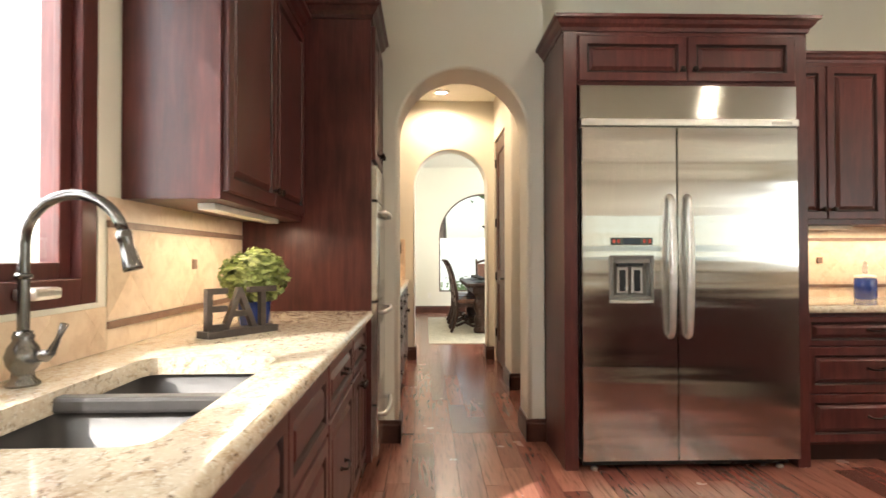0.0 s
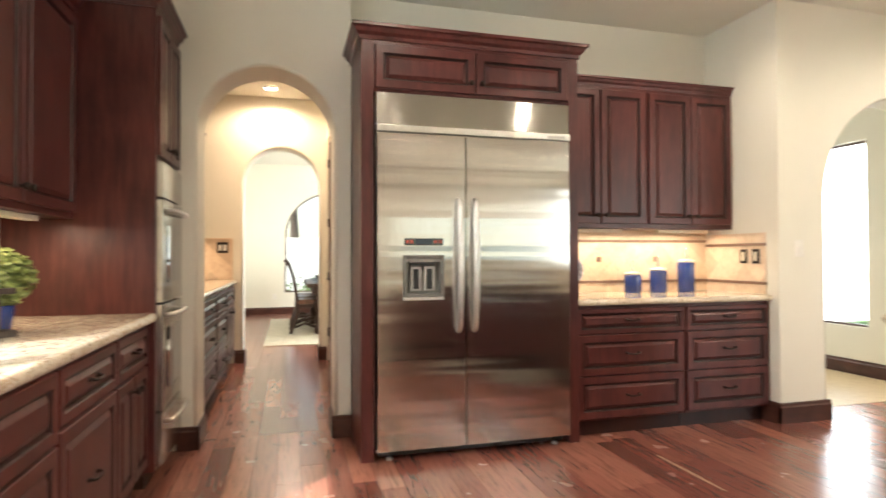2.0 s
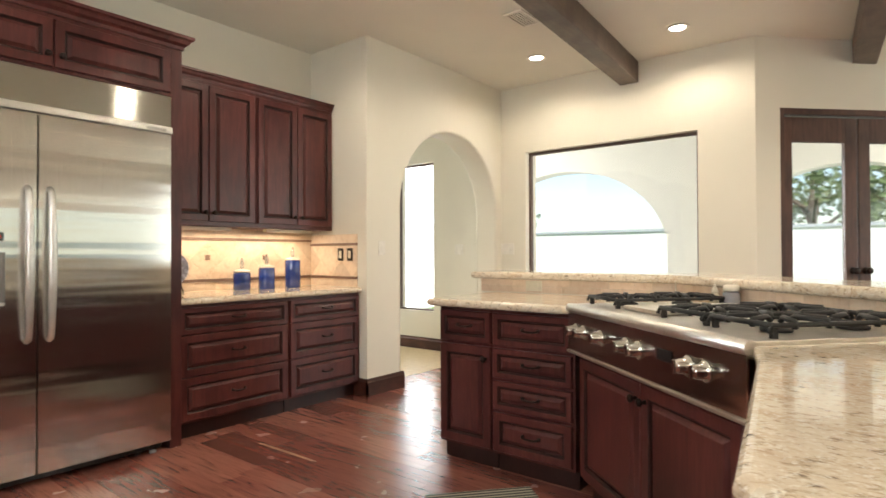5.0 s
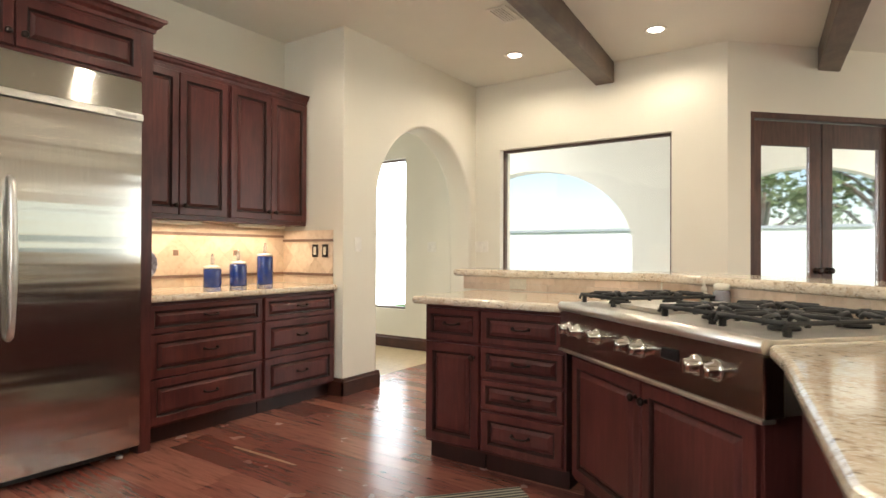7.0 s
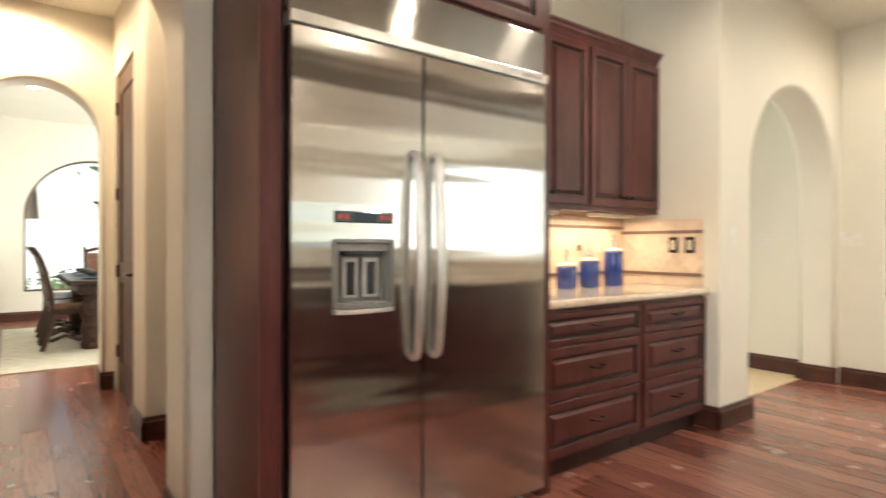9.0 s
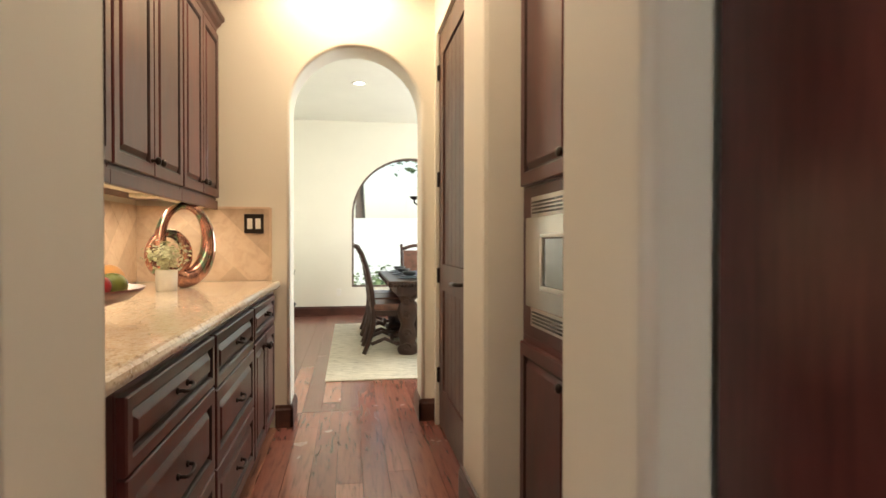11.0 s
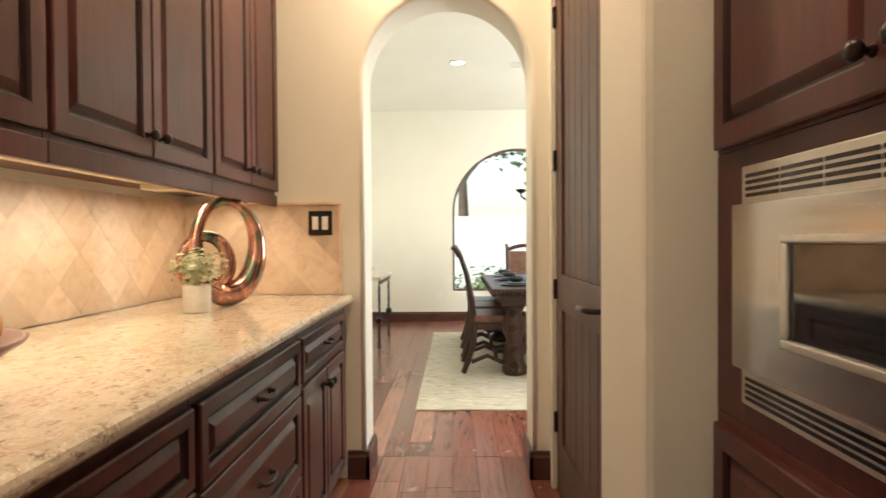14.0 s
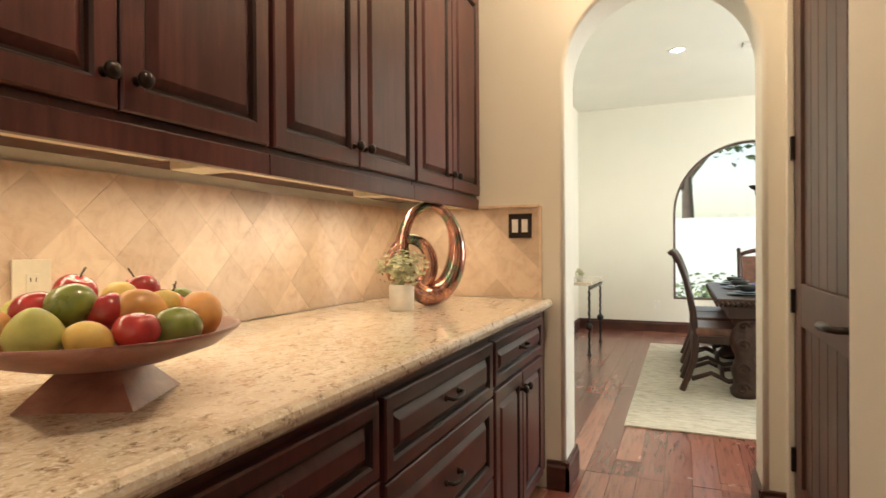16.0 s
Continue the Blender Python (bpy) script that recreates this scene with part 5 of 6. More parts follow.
part("stand", tube(bmesh.new(), [(0.05, -0.09, 0.006), (0.06, -0.07, 0.03), (0.055, -0.05, 0.07), (0.07, -0.03, 0.11), (0.05, 0.0, 0.14), (0.04, 0.03, 0.08), (0.05, 0.07, 0.006)], 0.004, 8), IRON, pl)
part("stand", tube(bmesh.new(), [(-0.06, -0.05, 0.006), (-0.05, -0.02, 0.04), (-0.04, 0.03, 0.12), (-0.04, 0.07, 0.006)], 0.004, 8), IRON, pl)


# ---- sink corner decor ----
def leaf_cloud(bm, centre, radius, count, size, seed, squash=1.0, shell=0.55, spiky=False):
    rng = random.Random(seed)
    for _ in range(count):
        v = Vector((rng.gauss(0, 1), rng.gauss(0, 1), rng.gauss(0, 1))).normalized()
        r = radius * rng.uniform(shell, 1.0)
        c = Vector(centre) + Vector((v.x * r, v.y * r, v.z * r * squash))
        q = (v + Vector((rng.uniform(-0.6, 0.6), rng.uniform(-0.6, 0.6), rng.uniform(-0.3, 0.8)))).to_track_quat("Z", "Y")
        s = size * rng.uniform(0.6, 1.3)
        p = [q @ Vector(k) for k in ((-s * 0.5, 0, 0), (0, -s * 0.32, s * 0.12), (s * 0.6, 0, s * 0.05), (0, s * 0.32, s * 0.12))]
        vs = [bm.verts.new(c + k) for k in p]
        bm.faces.new((vs[0], vs[1], vs[2])), bm.faces.new((vs[0], vs[2], vs[3]))
    return bm


top = thing("potted_topiary", "round green boxwood topiary in a cobalt blue pot", "plant", pose(-0.150, 2.53, 0.88))
part("pot", lathe(bmesh.new(), [(0.05, 0), (0.062, 0.01), (0.07, 0.10), (0.066, 0.105), (0.055, 0.10)], n=24), COBALT, top)
part("foliage", leaf_cloud(bmesh.new(), (0, 0, 0.205), 0.135, 1500, 0.036, 3, 0.86, 0.55), LEAFLIGHT, top, "dense curled green leaves")
eat = thing("letter_sign", "grey weathered wooden letters on a plank", "sign", pose(-0.135, 2.30, 0.88, 0, 0, 54))
part("plank", box(bmesh.new(), -0.15, 0.15, -0.035, 0.035, 0, 0.025, 0.003), GREYWOOD, eat)
for ch, x in (("E", -0.10), ("A", 0.0), ("T", 0.10)):
    cu = bpy.data.curves.new("letter", "FONT")
    cu.body, cu.size, cu.extrude, cu.bevel_depth, cu.align_x = ch, 0.215, 0.010, 0.001, "CENTER"
    tmp = new("letter_source", cu)
    me = bpy.data.meshes.new_from_object(tmp)
    bpy.data.objects.remove(tmp)
    me.materials.append(GREYWOOD)
    lo = new("letter", me)
    lo.parent = eat
    lo.matrix_local = pose(x, 0, 0.025, 90)

# ---- pantry ----
GP2 = "pantry base cabinets"
PF = 0.325
def peast(y): return pose(PF, y, 0, 0, 0, 90)
y = 4.062
for w, kind in ((0.18, "n"), (0.78, "d"), (0.78, "d3"), (0.735, "dd"), (0.115, "n")):
    if kind == "dd":
        fr_ = [(0.01, w - 0.01, 0.68, 0.845, "pull"), (0.01, w / 2, 0.115, 0.67, "rt"), (w / 2, w - 0.01, 0.115, 0.67, "lt")]
    elif kind == "n":
        fr_ = []
    elif kind == "d3":
        fr_ = drawers(w - 0.02, 0, 0.845, (0.19, 0.27, 0.27), 0.01)
    else:
        fr_ = drawers(w - 0.02, 0, 0.845, (0.17, 0.28, 0.28), 0.01)
    cabinet(peast(y), w, 0, 0.868, 0.78, fr_, "dark stained cherry pantry base cabinet", group=GP2)
    y += w
worktop("worktop", [[(-0.455, 4.065), (0.365, 4.065), (0.365, 6.645), (-0.455, 6.645)]], 0.87, 0.915, "polished gold granite worktop in the pantry", 0.02)
y = 4.062
for w in (0.20, 0.82, 0.82, 0.742):
    u = cabinet(pose(-0.012, y, 0, 0, 0, 90), w, 1.40, 2.42, 0.448, [(0.006, w / 2, 1.415, 2.40, "r"), (w / 2, w - 0.006, 1.415, 2.40, "l")] if w > 0.3 else [], "dark stained cherry pantry wall cabinet with two panelled doors", toe=0, name="wall_cabinet", group="pantry wall cabinets")
    part("light_rail", box(bmesh.new(), 0.001, w - 0.001, -0.012, 0.012, 1.348, 1.40, 0.003), CHERRY, u)
    cm = part("crown_moulding", crown(None, [(0, 0), (w, 0)]), CHERRY, u)
    cm.location = (0, 0, 2.419)
    if w > 0.3:
        part("under_cabinet_light", box(bmesh.new(), 0.06, w - 0.16, 0.08, 0.17, 1.372, 1.399, 0.004), IVORY, u, "slim pale under-cabinet light")
        part("junction_box", box(bmesh.new(), w - 0.13, w - 0.03, 0.06, 0.18, 1.355, 1.399, 0.006), IVORY, u)
    y += w
lamp("pantry_cabinet_glow", "AREA", pose(-0.20, 5.35, 1.350), 5.6, WARM, size=0.05, size_y=2.4)
# microwave niche, faces -x
NI = pose(1.455, 5.155, 0, 0, 0, -90)
GN = "microwave niche cabinets"
cabinet(NI, 1.09, 0, 0.80, 0.58, [(0.02, 0.53, 0.12, 0.78, "rt"), (0.53, 1.06, 0.12, 0.78, "lt")], "stained cherry base cabinet under the microwave", group=GN)
cabinet(NI, 1.09, 1.36, 2.5, 0.58, [(0.02, 0.53, 1.364, 2.46, "r"), (0.53, 1.06, 1.364, 2.46, "l")], "stained cherry cabinet above the microwave", toe=0, name="wall_cabinet", group=GN)
mc = thing("microwave_surround", "stained cherry panel around the microwave", "cabinet", NI)
for a in ((0.001, 0.125), (0.90, 1.089)):
    part("side_panel", cube(a[0], a[1], 0.0, 0.5, 0.802, 1.358), CHERRY, mc)
part("rail", cube(0.126, 0.899, 0.0, 0.5, 0.802, 0.845), CHERRY, mc)
part("rail", cube(0.126, 0.899, 0.0, 0.5, 1.322, 1.358), CHERRY, mc)
mw = thing("microwave_oven", "built-in stainless steel microwave with vent trim", "microwave", NI @ pose(0.135, -0.015, 0.85))
mwW, mwH = 0.755, 0.468
part("trim_frame", box(bmesh.new(), 0, mwW, 0, 0.03, 0.0, mwH, 0.004), SATIN, mw)
part("face", box(bmesh.new(), 0.005, mwW - 0.005, -0.022, 0.0, 0.075, mwH - 0.075, 0.005), STEEL_SIDE, mw)
for z0 in (0.012, mwH - 0.062):
    for i in range(4):
        for k in range(6 if z0 > 0.1 else 1):
            n = 6 if z0 > 0.1 else 1
            a, b = 0.02 + (mwW - 0.04) * k / n, 0.02 + (mwW - 0.04) * (k + 1) / n - (0.008 if n > 1 else 0)
            part("vent_slot", cube(a, b, -0.0025, -0.0005, z0 + i * 0.0125, z0 + i * 0.0125 + 0.007), BLACK, mw)
wd = part("window", box(bmesh.new(), 0.213, 0.518, -0.027, -0.0225, 0.1605, 0.3185, 0.002), BLACKGLASS, mw, "dark glass door window")
bm = bmesh.new()
for a in ((0.193, 0.536, 0.145, 0.160), (0.193, 0.536, 0.319, 0.332), (0.193, 0.211, 0.160, 0.319), (0.52, 0.536, 0.160, 0.319)):
    box(bm, a[0], a[1], -0.034, -0.0225, a[2], a[3], 0.003)
part("window_frame", bm, SATIN, mw)
cp = part("control_panel", box(bmesh.new(), 0.610, 0.685, -0.026, -0.0225, 0.155, 0.360, 0.002), BLACKGLASS, mw)
for j in range(5):
    for i in range(3):
        part("key", cube(0.619 + i * 0.021, 0.633 + i * 0.021, -0.0268, -0.0262, 0.18 + j * 0.03, 0.187 + j * 0.03), GREYPLASTIC, cp)

# fruit bowl
fb = thing("fruit_bowl", "worn reddish wooden pedestal bowl on the granite", "bowl", pose(0.028, 4.62, 0.915, 0, 0, 26.6))
bm = bmesh.new()
lo = [bm.verts.new(p) for p in ((-0.092, -0.092, 0), (0.092, -0.092, 0), (0.092, 0.092, 0), (-0.092, 0.092, 0))]
hi = [bm.verts.new(p) for p in ((-0.04, -0.04, 0.066), (0.04, -0.04, 0.066), (0.04, 0.04, 0.066), (-0.04, 0.04, 0.066))]
bm.faces.new(lo[::-1]), bm.faces.new(hi)
for i in range(4):
    bm.faces.new((lo[i], lo[(i + 1) % 4], hi[(i + 1) % 4], hi[i]))
part("pedestal", bm, BOWLWOOD, fb)
part("bowl", lathe(bmesh.new(), [(0.05, 0.060), (0.12, 0.067), (0.185, 0.088), (0.218, 0.112), (0.222, 0.119), (0.212, 0.118), (0.175, 0.096), (0.11, 0.079), (0.02, 0.073)], n=44), BOWLWOOD, fb)
rng = random.Random(8)
FR = {"apple": (APPLE, "shiny red apple", 0.035), "green_mango": (GREENFRUIT, "dark green glossy fruit", 0.034), "pear": (PEAR, "yellow-green pear", 0.037), "orange": (ORANGE, "orange mango", 0.039), "lemon": (LEMON, "yellow lemon", 0.029)}


def fruit(kind, x, y, z, stem):
    mat_, lab, r = FR[kind]
    t = thing(kind, lab + " in the fruit bowl", "fruit", fb.matrix_world @ pose(x, y, z, rng.uniform(-25, 25), rng.uniform(-25, 25), rng.uniform(0, 360)), "fruit in the bowl")
    if kind == "apple":
        prof = [(r * math.sin(a) * (1.0 + 0.06 * math.cos(a)), -r * 0.92 * math.cos(a) - (0.012 * math.exp(-((math.pi - a) / 0.45) ** 2))) for a in [math.pi * i / 14 for i in range(15)]]
    elif kind == "pear":
        prof = [(r * math.sin(a) * (1.08 - 0.32 * max(0, -math.cos(a))), -r * 1.15 * math.cos(a)) for a in [math.pi * i / 14 for i in range(15)]]
    elif kind == "lemon":
        prof = [(r * math.sin(a) ** 1.2, -r * 1.25 * math.cos(a)) for a in [math.pi * i / 14 for i in range(15)]]
    else:
        prof = [(r * math.sin(a), -r * 1.2 * math.cos(a)) for a in [math.pi * i / 14 for i in range(15)]]
    m = pose(0, 0, 0, 0, 75 if kind in ("orange", "lemon", "green_mango") else 0)
    part("flesh", lathe(bmesh.new(), prof, n=20, m=m), mat_, t)
    if stem:
        part("stem", tube(bmesh.new(), [(0, 0, r * 0.75), (0.002, 0, r * 1.0), (0.006, 0, r * 1.3)], 0.0017, 6), BARK, t)


HEAP = (("orange", -0.155, 0.05, 0.128), ("pear", -0.085, 0.120, 0.130), ("lemon", -0.018, 0.140, 0.118), ("apple", 0.045, 0.128, 0.128), ("green_mango", 0.104, 0.100, 0.124),
        ("orange", 0.150, 0.020, 0.134), ("apple", -0.092, 0.030, 0.158), ("green_mango", -0.045, 0.050, 0.164), ("apple", 0.004, 0.045, 0.152), ("orange", 0.055, 0.040, 0.146),
        ("lemon", 0.026, -0.015, 0.168), ("lemon", 0.088, 0.010, 0.150), ("apple", -0.040, -0.050, 0.180), ("apple", 0.060, -0.075, 0.176), ("apple", 0.104, -0.050, 0.148),
        ("green_mango", 0.130, -0.085, 0.142), ("pear", -0.120, -0.070, 0.132), ("orange", -0.075, -0.135, 0.126), ("lemon", 0.020, -0.150, 0.118))
for k, u, v, z in HEAP:
    w = Vector((u * 0.59 + v * 0.81, u * 0.81 - v * 0.59))
    w.rotate(Matrix.Rotation(radians(-26.6), 2))
    fruit(k, w.x, w.y, z, k in ("apple", "green_mango") and v < 0.02)

# sculpture: two interlocked rings
sc = thing("ring_sculpture", "glossy copper and green ceramic ring sculpture", "sculpture", pose(-0.082, 6.17, 0.915, 0, 0, 26))


def ring(bm, cx, cz, rx, rz, r0, r1, phase, depth=0.6):
    n, k = 48, 14
    rings = []
    for i in range(n):
        a = 2 * math.pi * i / n
        r = r0 + (r1 - r0) * 0.5 * (1 + math.cos(a - phase))
        d = Vector((math.cos(a), 0, math.sin(a)))
        c = Vector((cx + rx * math.cos(a), 0, cz + rz * math.sin(a)))
        rings.append([bm.verts.new(c + d * r * math.cos(2 * math.pi * j / k) + Vector((0, r * 1.15 * math.sin(2 * math.pi * j / k), 0))) for j in range(k)])
    for i in range(n):
        a, b = rings[i], rings[(i + 1) % n]
        for j in range(k):
            bm.faces.new((a[j], b[j], b[(j + 1) % k], a[(j + 1) % k])).smooth = True
    return bm


part("large_ring", ring(bmesh.new(), 0.02, 0.238, 0.118, 0.19, 0.020, 0.05, radians(-80)), SWIRL, sc)
part("small_ring", ring(bmesh.new(), -0.062, 0.178, 0.088, 0.105, 0.020, 0.034, radians(-40)), SWIRL, sc)
pp = thing("potted_plant", "small pale green plant in a textured white pot", "plant", pose(-0.092, 5.97, 0.915))
part("pot", lathe(bmesh.new(), [(0.044, 0), (0.048, 0.006), (0.050, 0.10), (0.045, 0.103), (0.040, 0.09)], n=24), POTCLAY, pp)
bm = leaf_cloud(bmesh.new(), (0, 0, 0.170), 0.118, 380, 0.024, 5, 0.70, 0.15)
part("foliage", bm, LEAFPALE, pp)
bm = bmesh.new()
rng2 = random.Random(4)
for i in range(16):
    a = rng2.uniform(0, 6.28)
    r = rng2.uniform(0.03, 0.10)
    tube(bm, [(0, 0, 0.09), (0.5 * r * math.cos(a), 0.5 * r * math.sin(a), 0.14), (r * math.cos(a), r * math.sin(a), 0.19)], 0.0014, 5)
part("stems", bm, LEAFPALE, pp)

# ---- dining room ----
solid("area_rug", box(bmesh.new(), 0.585, 3.6, 7.77, 11.05, 0.001, 0.012, 0.004), RUG, "distressed cream and grey area rug under the dining table", "rug")
tb = thing("dining_table", "dark carved wooden dining table with scrolled pedestals", "table", pose(1.75, 9.6, 0.012))
part("tabletop", box(bmesh.new(), -0.58, 0.58, -1.0, 1.0, 0.715, 0.755, 0.012), DARKWOOD, tb)
bm = bmesh.new()
for i in range(58):
    yy = -0.99 + i * 0.0345
    for x in (-0.575, 0.575):
        tube(bm, [(x, yy, 0.70), (x * 1.012, yy + 0.02, 0.728)], 0.012, 6)
for i in range(33):
    xx = -0.56 + i * 0.0345
    tube(bm, [(xx, -0.995, 0.70), (xx + 0.02, -1.008, 0.728)], 0.012, 6)
part("rope_edge", bm, DARKWOOD, tb, "carved rope moulding round the edge")
part("apron", box(bmesh.new(), -0.5, 0.5, -0.92, 0.92, 0.60, 0.714, 0.008), DARKWOOD, tb)
prof_leg = [(0.085, 0.0), (0.10, 0.02), (0.105, 0.06), (0.075, 0.10), (0.09, 0.16), (0.10, 0.21), (0.08, 0.26), (0.065, 0.30), (0.09, 0.36), (0.105, 0.42), (0.095, 0.48), (0.07, 0.53), (0.09, 0.57), (0.10, 0.598)]
for x in (-0.38, 0.38):
    for yy in (-0.80, 0.80):
        leg = part("pedestal", lathe(bmesh.new(), prof_leg, (x, yy, 0), 20), DARKWOOD, tb)
        for z in (0.08, 0.22, 0.40, 0.54):
            bm = bmesh.new()
            pts = [(x - 0.06 + 0.05 * (1 - s / 14) * math.cos(s * 0.7) + 0.04, yy - 0.10, z + 0.05 * (1 - s / 14) * math.sin(s * 0.7)) for s in range(14)]
            tube(bm, pts, 0.012, 6)
            part("scroll_carving", bm, DARKWOOD, leg)
part("stretcher", box(bmesh.new(), -0.06, 0.06, -0.80, 0.80, 0.08, 0.17, 0.02), DARKWOOD, tb)
for yy in (-0.62, 0.05, 0.62):
    for x in (-0.34, 0.34):
        ps = thing("place_setting", "dark stoneware bowl stacked on two plates", "dishes", pose(1.75 + x, 9.6 + yy, 0.768), "place settings")
        part("plate", lathe(bmesh.new(), [(0.08, 0), (0.15, 0.010), (0.148, 0.014), (0.07, 0.006)], n=28), DARKWARE, ps)
        part("small_plate", lathe(bmesh.new(), [(0.06, 0.015), (0.11, 0.024), (0.108, 0.028), (0.05, 0.02)], n=28), DARKWARE, ps)
        part("bowl", lathe(bmesh.new(), [(0.04, 0.029), (0.06, 0.04), (0.078, 0.075), (0.074, 0.076), (0.055, 0.045), (0.02, 0.036)], n=28), DARKWARE, ps)
solid("table_runner", box(bmesh.new(), 1.57, 1.93, 8.64, 10.56, 0.7675, 0.7705, 0.0), RUNNER, "blue cloth runner along the dining table", "runner")


def chair(m, label):
    """Faces +x; the back stands at the low x side."""
    c = thing("dining_chair", label, "chair", m, "dining chairs")
    part("seat", box(bmesh.new(), -0.02, 0.47, -0.25, 0.25, 0.44, 0.51, 0.022), LEATHER, c, "worn brown leather seat")
    part("seat_rail", box(bmesh.new(), -0.01, 0.46, -0.24, 0.24, 0.385, 0.44, 0.006), DARKWOOD, c)
    post = [(-0.09, 0.0), (-0.05, 0.10), (0.0, 0.25), (0.01, 0.42), (-0.01, 0.62), (-0.055, 0.86), (-0.11, 1.02), (-0.145, 1.075), (-0.17, 1.09), (-0.185, 1.075)]
    for s in (-0.225, 0.225):
        part("back_post", tube(bmesh.new(), [(x, s, z + 0.004) for x, z in post], [0.024, 0.024, 0.026, 0.028, 0.026, 0.024, 0.022, 0.02, 0.024, 0.02], 8), DARKWOOD, c)
        part("front_leg", tube(bmesh.new(), [(0.47, s, 0.006), (0.445, s, 0.05), (0.40, s, 0.12), (0.44, s, 0.20), (0.45, s, 0.30), (0.42, s, 0.39)], [0.034, 0.024, 0.028, 0.024, 0.03, 0.028], 8), DARKWOOD, c)
        part("stretcher", tube(bmesh.new(), [(-0.02, s, 0.10), (0.12, s, 0.155), (0.24, s, 0.10), (0.40, s, 0.13)], [0.02, 0.018, 0.02, 0.018], 8), DARKWOOD, c)
    part("cross_stretcher", tube(bmesh.new(), [(0.2, -0.225, 0.12), (0.2, 0, 0.16), (0.2, 0.225, 0.12)], 0.018, 8), DARKWOOD, c)
    bm = bmesh.new()
    lo = [(-0.005, 0.55), (-0.03, 0.75), (-0.075, 0.92), (-0.115, 1.02)]
    for (xa, za), (xb, zb) in zip(lo, lo[1:]):
        v = [bm.verts.new(p) for p in ((xa + 0.018, -0.2, za), (xa + 0.018, 0.2, za), (xb + 0.018, 0.2, zb), (xb + 0.018, -0.2, zb), (xa - 0.018, -0.2, za), (xa - 0.018, 0.2, za), (xb - 0.018, 0.2, zb), (xb - 0.018, -0.2, zb))]
        for f in ((0, 1, 2, 3), (7, 6, 5, 4), (0, 3, 7, 4), (1, 5, 6, 2), (0, 4, 5, 1), (3, 2, 6, 7)):
            bm.faces.new([v[i] for i in f])
    part("backrest", bm, LEATHER, c, "brown leather back panel")
    bm = bmesh.new()
    tube(bm, [(-0.125, -0.225, 1.03)] + [(-0.13 - 0.02 * math.sin(math.pi * i / 8), -0.225 + 0.45 * i / 8, 1.035 + 0.055 * math.sin(math.pi * i / 8)) for i in range(1, 8)] + [(-0.125, 0.225, 1.03)], 0.024, 8)
    part("crest_rail", bm, DARKWOOD, c, "carved arched top rail")
    return c


CH_L = "dark carved wooden dining chair with a brown leather seat"
ch = chair(pose(1.02, 9.05, 0.012), CH_L)
for x, yy, rz in ((1.02, 9.72, 0), (1.02, 10.25, 0), (2.48, 9.05, 180), (2.48, 9.72, 180), (2.48, 10.25, 180), (1.75, 11.05, -90)):
    copy_thing(ch, pose(x, yy, 0.012 if yy < 11 else 0.012, 0, 0, rz))
# chandelier
cl = thing("chandelier", "dark iron chandelier with small cups", "chandelier", pose(1.95, 9.6, -0.19))
part("stem", tube(bmesh.new(), [(0, 0, 3.24), (0, 0, 1.75)], 0.012, 8), IRON, cl)
for i in range(6):
    a = math.pi / 3 * i + math.pi
    ex, ey = math.cos(a), math.sin(a)
    arm = part("arm", tube(bmesh.new(), [(0, 0, 1.85)] + [(ex * 0.42 * s / 6, ey * 0.42 * s / 6, 1.80 - 0.10 * math.sin(math.pi * s / 6)) for s in range(1, 7)] + [(ex * 0.42, ey * 0.42, 1.84)], 0.010, 8), IRON, cl)
    part("cup", lathe(bmesh.new(), [(0.012, 1.83), (0.04, 1.845), (0.06, 1.87), (0.055, 1.872), (0.02, 1.852)], (ex * 0.42, ey * 0.42, 0), 16), BRONZE, arm)
# console table by the west wall
ct = thing("console_table", "iron console table with twisted legs and a stone top", "table", pose(-0.19, 10.55, 0))
part("top", box(bmesh.new(), -0.21, 0.24, -0.48, 0.48, 0.74, 0.775, 0.006), GRANITE, ct)
bm = bmesh.new()
for i in range(24):
    yy = -0.46 + i * 0.04
    lathe(bm, [(0.014, 0), (0.016, 0.006), (0.004, 0.01)], n=8, m=pose(0.224, yy, 0.715, 0, 90))
box(bm, 0.205, 0.224, -0.47, 0.47, 0.69, 0.739)
part("studded_apron", bm, PEWTER, ct)
for x in (-0.18, 0.21):
    for yy in (-0.44, 0.44):
        pts = [(x + 0.004 * math.cos(k * 1.3), yy + 0.004 * math.sin(k * 1.3), 0.01 + k * 0.0164) for k in range(42)]
        lg = part("leg", tube(bmesh.new(), pts, 0.013, 8), IRON, ct)
        part("basket_knot", lathe(bmesh.new(), [(0.013, 0.26), (0.034, 0.28), (0.042, 0.30), (0.034, 0.32), (0.013, 0.34)], (x, yy, 0), 12), IRON, lg)
        part("foot", lathe(bmesh.new(), [(0.026, 0), (0.026, 0.008), (0.014, 0.02)], (x, yy, 0), 12), IRON, lg)
dc = thing("succulent_pot", "small pale plant in a pot on the console", "plant", pose(-0.12, 10.35, 0.775))
part("pot", lathe(bmesh.new(), [(0.03, 0), (0.045, 0.05), (0.04, 0.052)], n=16), POTCLAY, dc)
part("foliage", leaf_cloud(bmesh.new(), (0, 0, 0.08), 0.055, 80, 0.03, 9), LEAFPALE, dc)

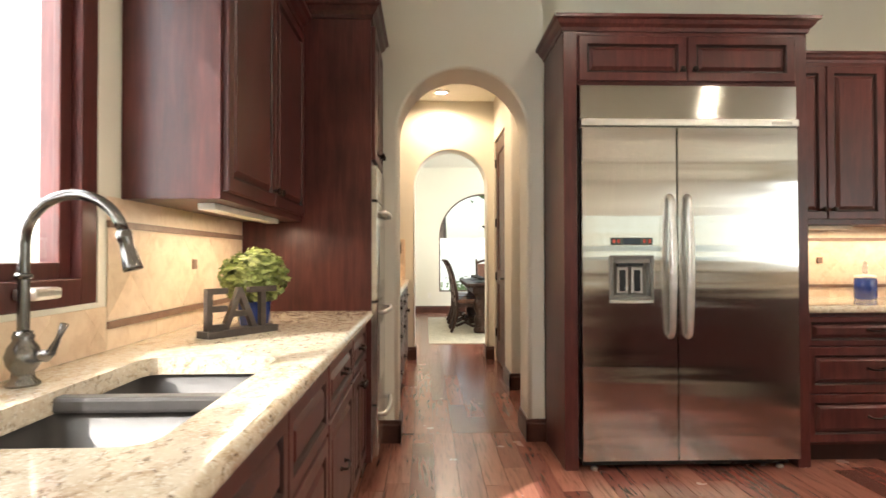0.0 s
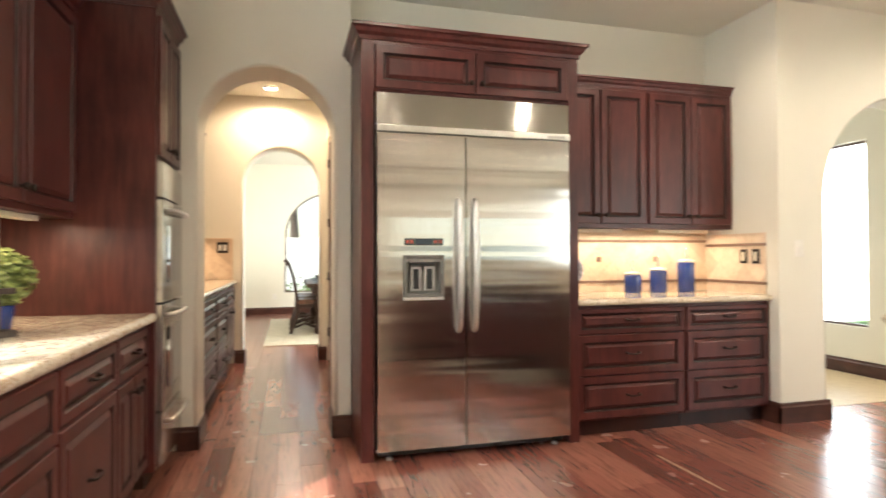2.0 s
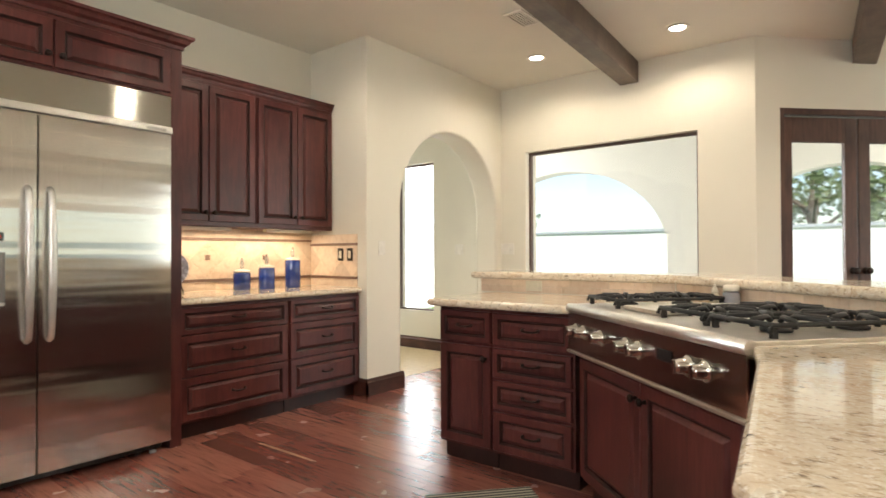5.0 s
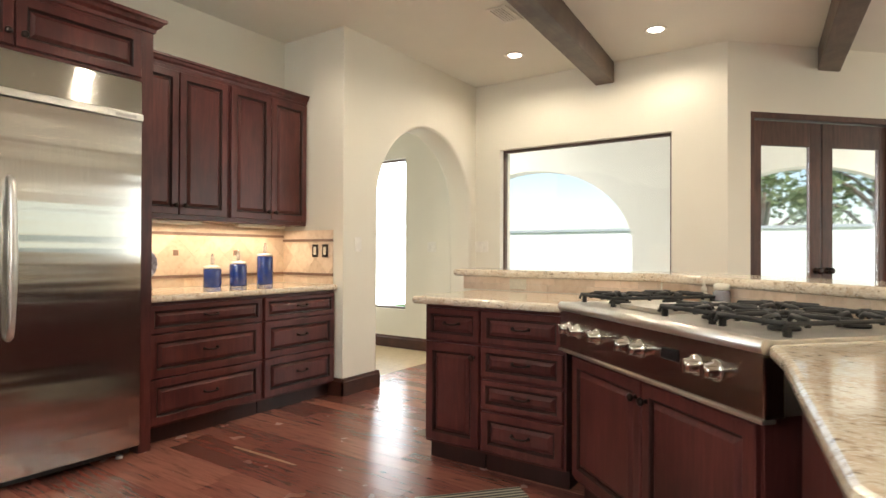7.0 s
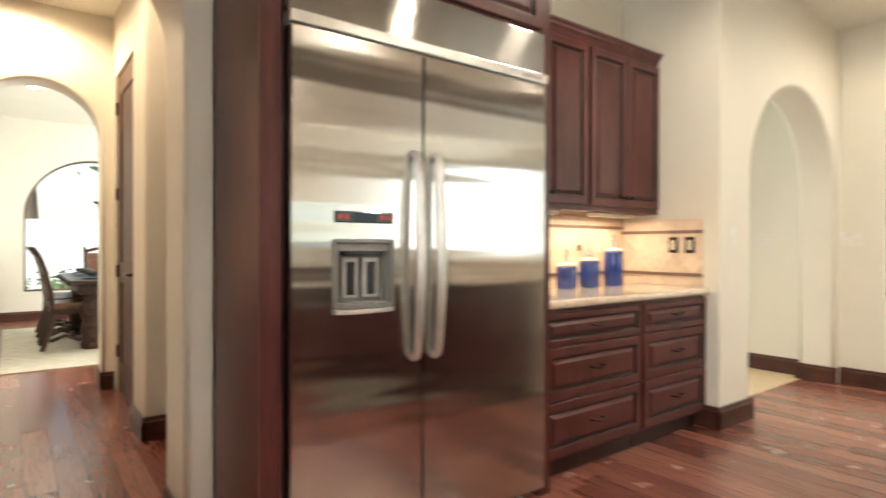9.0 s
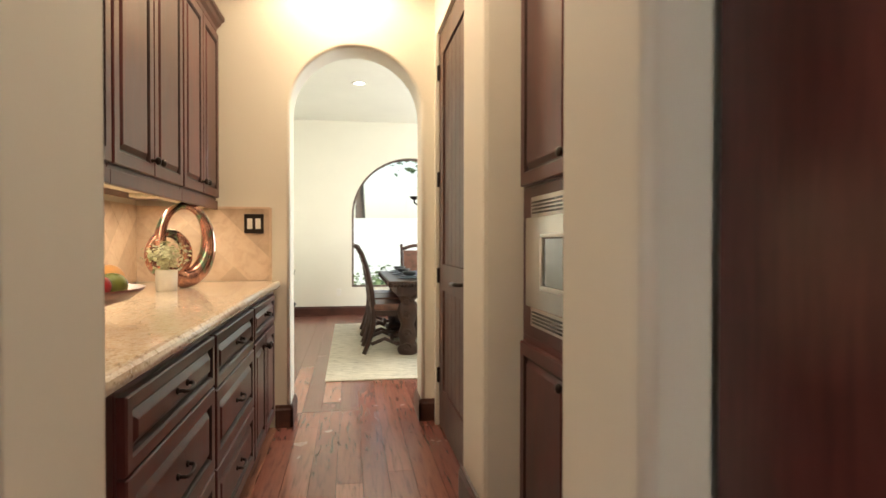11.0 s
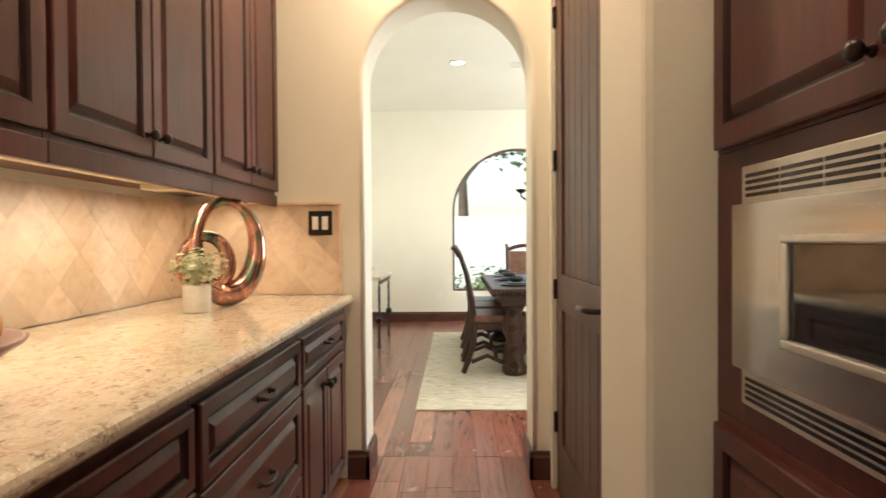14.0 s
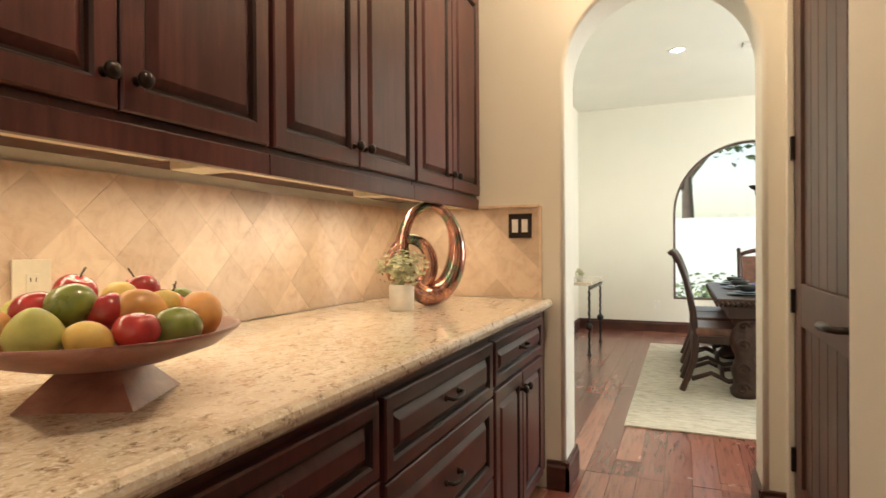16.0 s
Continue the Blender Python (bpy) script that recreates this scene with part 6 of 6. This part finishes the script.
# ---- outdoors ----
setting("ground", cube(-600, 600, -600, 600, -0.5, -0.16), LAWN, "green lawn round the house", "ground")
setting("pavement_patio", cube(6.45, 11.5, -3.2, 7.0, -0.158, -0.02), PAVING, "pale paved covered patio", "pavement")
setting("pavement_court", cube(-3, 8, 12.5, 18, -0.158, -0.10), PAVING, "pale paving outside the dining room", "pavement")
pr = bmesh.new()
box(pr, 6.46, 10.6, -2.6, 6.6, 2.97, 3.1)
setting("ceiling_patio", pr, STUCCO, "pale patio ceiling", "ceiling")
ob = setting("wall_patio", wall_slab(bmesh.new(), 9.2, 3.0, 0.35, [(0.2, 3.9, 0, 1.22, 1.4), (4.7, 7.7, 0, 1.17, 1.2)]), STUCCO, "pale stucco patio arcade with round arches", "wall")
ob.matrix_world = pose(10.25, 6.6, 0, 0, 0, -90)
fn = setting("wall_garden", cube(17, 17.2, -14, 16, -0.16, 1.78), FENCE, "white garden wall", "wall")
setting("trim_garden_wall", cube(16.95, 17.25, -14, 16, 1.78, 1.85), FENCECAP, "grey capping of the garden wall", "trim")
fn = setting("wall_garden_north", cube(-9, 16, 21, 21.2, -0.16, 1.7), FENCE, "pale garden wall", "wall")
# unseen wall, added only for the grey band mirrored in the fridge
setting("wall_garden_south", cube(-9, 17, -16.2, -16, -0.16, 1.45), FENCE, "white garden wall", "wall")
setting("wall_neighbour", cube(-12, -1.3, 6.2, 6.4, -0.16, 6.0), STUCCO, "pale wall of the neighbouring house", "wall")


def tree(x, y, h, r, seed, count=1400):
    rng3 = random.Random(seed)
    t = thing("tree", "leafy green garden tree", "tree", pose(x, y, -0.16), "garden trees")
    bm = bmesh.new()
    tube(bm, [(0, 0, 0), (0.05, 0.03, h * 0.3), (0.0, 0.1, h * 0.6), (0.1, 0.05, h * 0.9)], [0.16, 0.12, 0.08, 0.02], 8)
    tips = []
    for i in range(9):
        a = i * 2.4
        z = h * rng3.uniform(0.35, 0.75)
        tip = Vector((math.cos(a) * r * rng3.uniform(0.5, 0.9), math.sin(a) * r * rng3.uniform(0.5, 0.9), z + h * 0.18))
        tips.append(tip)
        tube(bm, [(0, 0.05, z - 0.2), tip * 0.5 + Vector((0, 0, z * 0.5)), tip], [0.06, 0.04, 0.015], 6)
    part("trunk", bm, BARK, t)
    bm = bmesh.new()
    for tip in tips + [Vector((0, 0, h))]:
        leaf_cloud(bm, tip, r * rng3.uniform(0.38, 0.55), count // 10, 0.20, rng3.random(), 0.8, 0.15)
    part("crown", bm, FOLIAGE, t)


tree(22.0, 13.5, 3.6, 1.7, 1)
tree(20.0, 1.6, 4.6, 2.3, 7)
tree(19.5, -1.0, 5.0, 2.6, 2)
tree(20.5, -4.5, 4.4, 2.4, 3)
tree(1.0, 23.0, 6.5, 2.4, 4)
tree(4.2, 23.5, 5.5, 2.6, 5)
tree(-2.5, 24.0, 5.0, 2.3, 6)
for x, yy, s in ((0.6, 16.8, 0.5), (1.4, 17.6, 0.6), (3.4, 17.0, 0.6), (15.8, 2.0, 0.45), (15.9, 4.6, 0.4)):
    b = thing("garden_shrub", "low green garden shrub", "shrub", pose(x, yy, -0.16), "garden shrubs")
    part("foliage", leaf_cloud(bmesh.new(), (0, 0, s * 0.7), s, 380, 0.10, x, 0.75, 0.2), FOLIAGE, b)

# ---- floor planks ----
def planks():
    floor_ob = bpy.data.objects["floor"]
    rng4 = random.Random(21)
    w = 0.127
    shared = {}
    near, rest = [], []
    zones = [(-0.42, 6.22, -1.0, 3.95), (-0.42, 1.46, 3.95, 6.95), (-0.42, 4.4, 6.95, 12.1), (-0.42, 8.2, -6.0, -1.0), (6.22, 8.2, -1.0, 1.0)]
    for zi, (x0, x1, y0, y1) in enumerate(zones):
        k = 0
        x = x0
        while x < x1 - 0.01:
            xe = min(x + w, x1)
            y = y0 - rng4.uniform(0, 1.2)
            while y < y1:
                L = rng4.choice((0.8, 1.1, 1.4, 1.7))
                a, b = max(y, y0), min(y + L, y1)
                if b - a > 0.02:
                    inside = (zi == 0 and x < 5.0 and a > -0.4) or zi == 1 or (zi == 3 and x < 1.2 and a < 8.0)
                    (near if inside else rest).append((x, xe, a, b))
                y += L
            x += w
    rest += near[300:]
    for x0, x1, y0, y1 in near[:300]:
        key = (round(x1 - x0, 3), round(y1 - y0, 2))
        if key not in shared:
            bm = bmesh.new()
            g = 0.0004
            lo = [bm.verts.new(p) for p in ((g, g, -0.005), (key[0] - g, g, -0.005), (key[0] - g, key[1] - g, -0.005), (g, key[1] - g, -0.005))]
            e = 0.001
            hi = [bm.verts.new(p) for p in ((g + e, g + e, 0), (key[0] - g - e, g + e, 0), (key[0] - g - e, key[1] - g - e, 0), (g + e, key[1] - g - e, 0))]
            bm.faces.new(hi)
            for i in range(4):
                bm.faces.new((lo[i], lo[(i + 1) % 4], hi[(i + 1) % 4], hi[i]))
            shared[key] = mesh_of("plank", bm, PLANK)
        ob = new("plank", shared[key])
        ob.parent = floor_ob
        ob.location = (x0, y0, 0)
    vs, fs = [], []
    for x0, x1, y0, y1 in rest:
        g, e, n = 0.0004, 0.001, len(vs)
        vs += [(x0 + g, y0 + g, -0.005), (x1 - g, y0 + g, -0.005), (x1 - g, y1 - g, -0.005), (x0 + g, y1 - g, -0.005),
               (x0 + g + e, y0 + g + e, 0), (x1 - g - e, y0 + g + e, 0), (x1 - g - e, y1 - g - e, 0), (x0 + g + e, y1 - g - e, 0)]
        fs += [(n + 4, n + 5, n + 6, n + 7)] + [(n + i, n + (i + 1) % 4, n + 4 + (i + 1) % 4, n + 4 + i) for i in range(4)]
    me = bpy.data.meshes.new("planks")
    me.from_pydata(vs, [], fs)
    me.materials.append(PLANK_REST)
    ob = tagged(new("planks", me), "", "", "", "stuff")
    ob.parent = floor_ob


planks()
SAP = wood("pale_sapwood", (0.30, 0.17, 0.10), (0.42, 0.26, 0.15), (0.50, 0.33, 0.20), 0.3, (14, 1.2, 14))
sap = part("sapwood_streak", prism(bmesh.new(), [(2.972, 2.93), (2.978, 2.62), (2.985, 2.42), (2.998, 2.40), (3.000, 2.66), (2.990, 2.92)], 0.0002, 0.0012), SAP, bpy.data.objects["floor"])
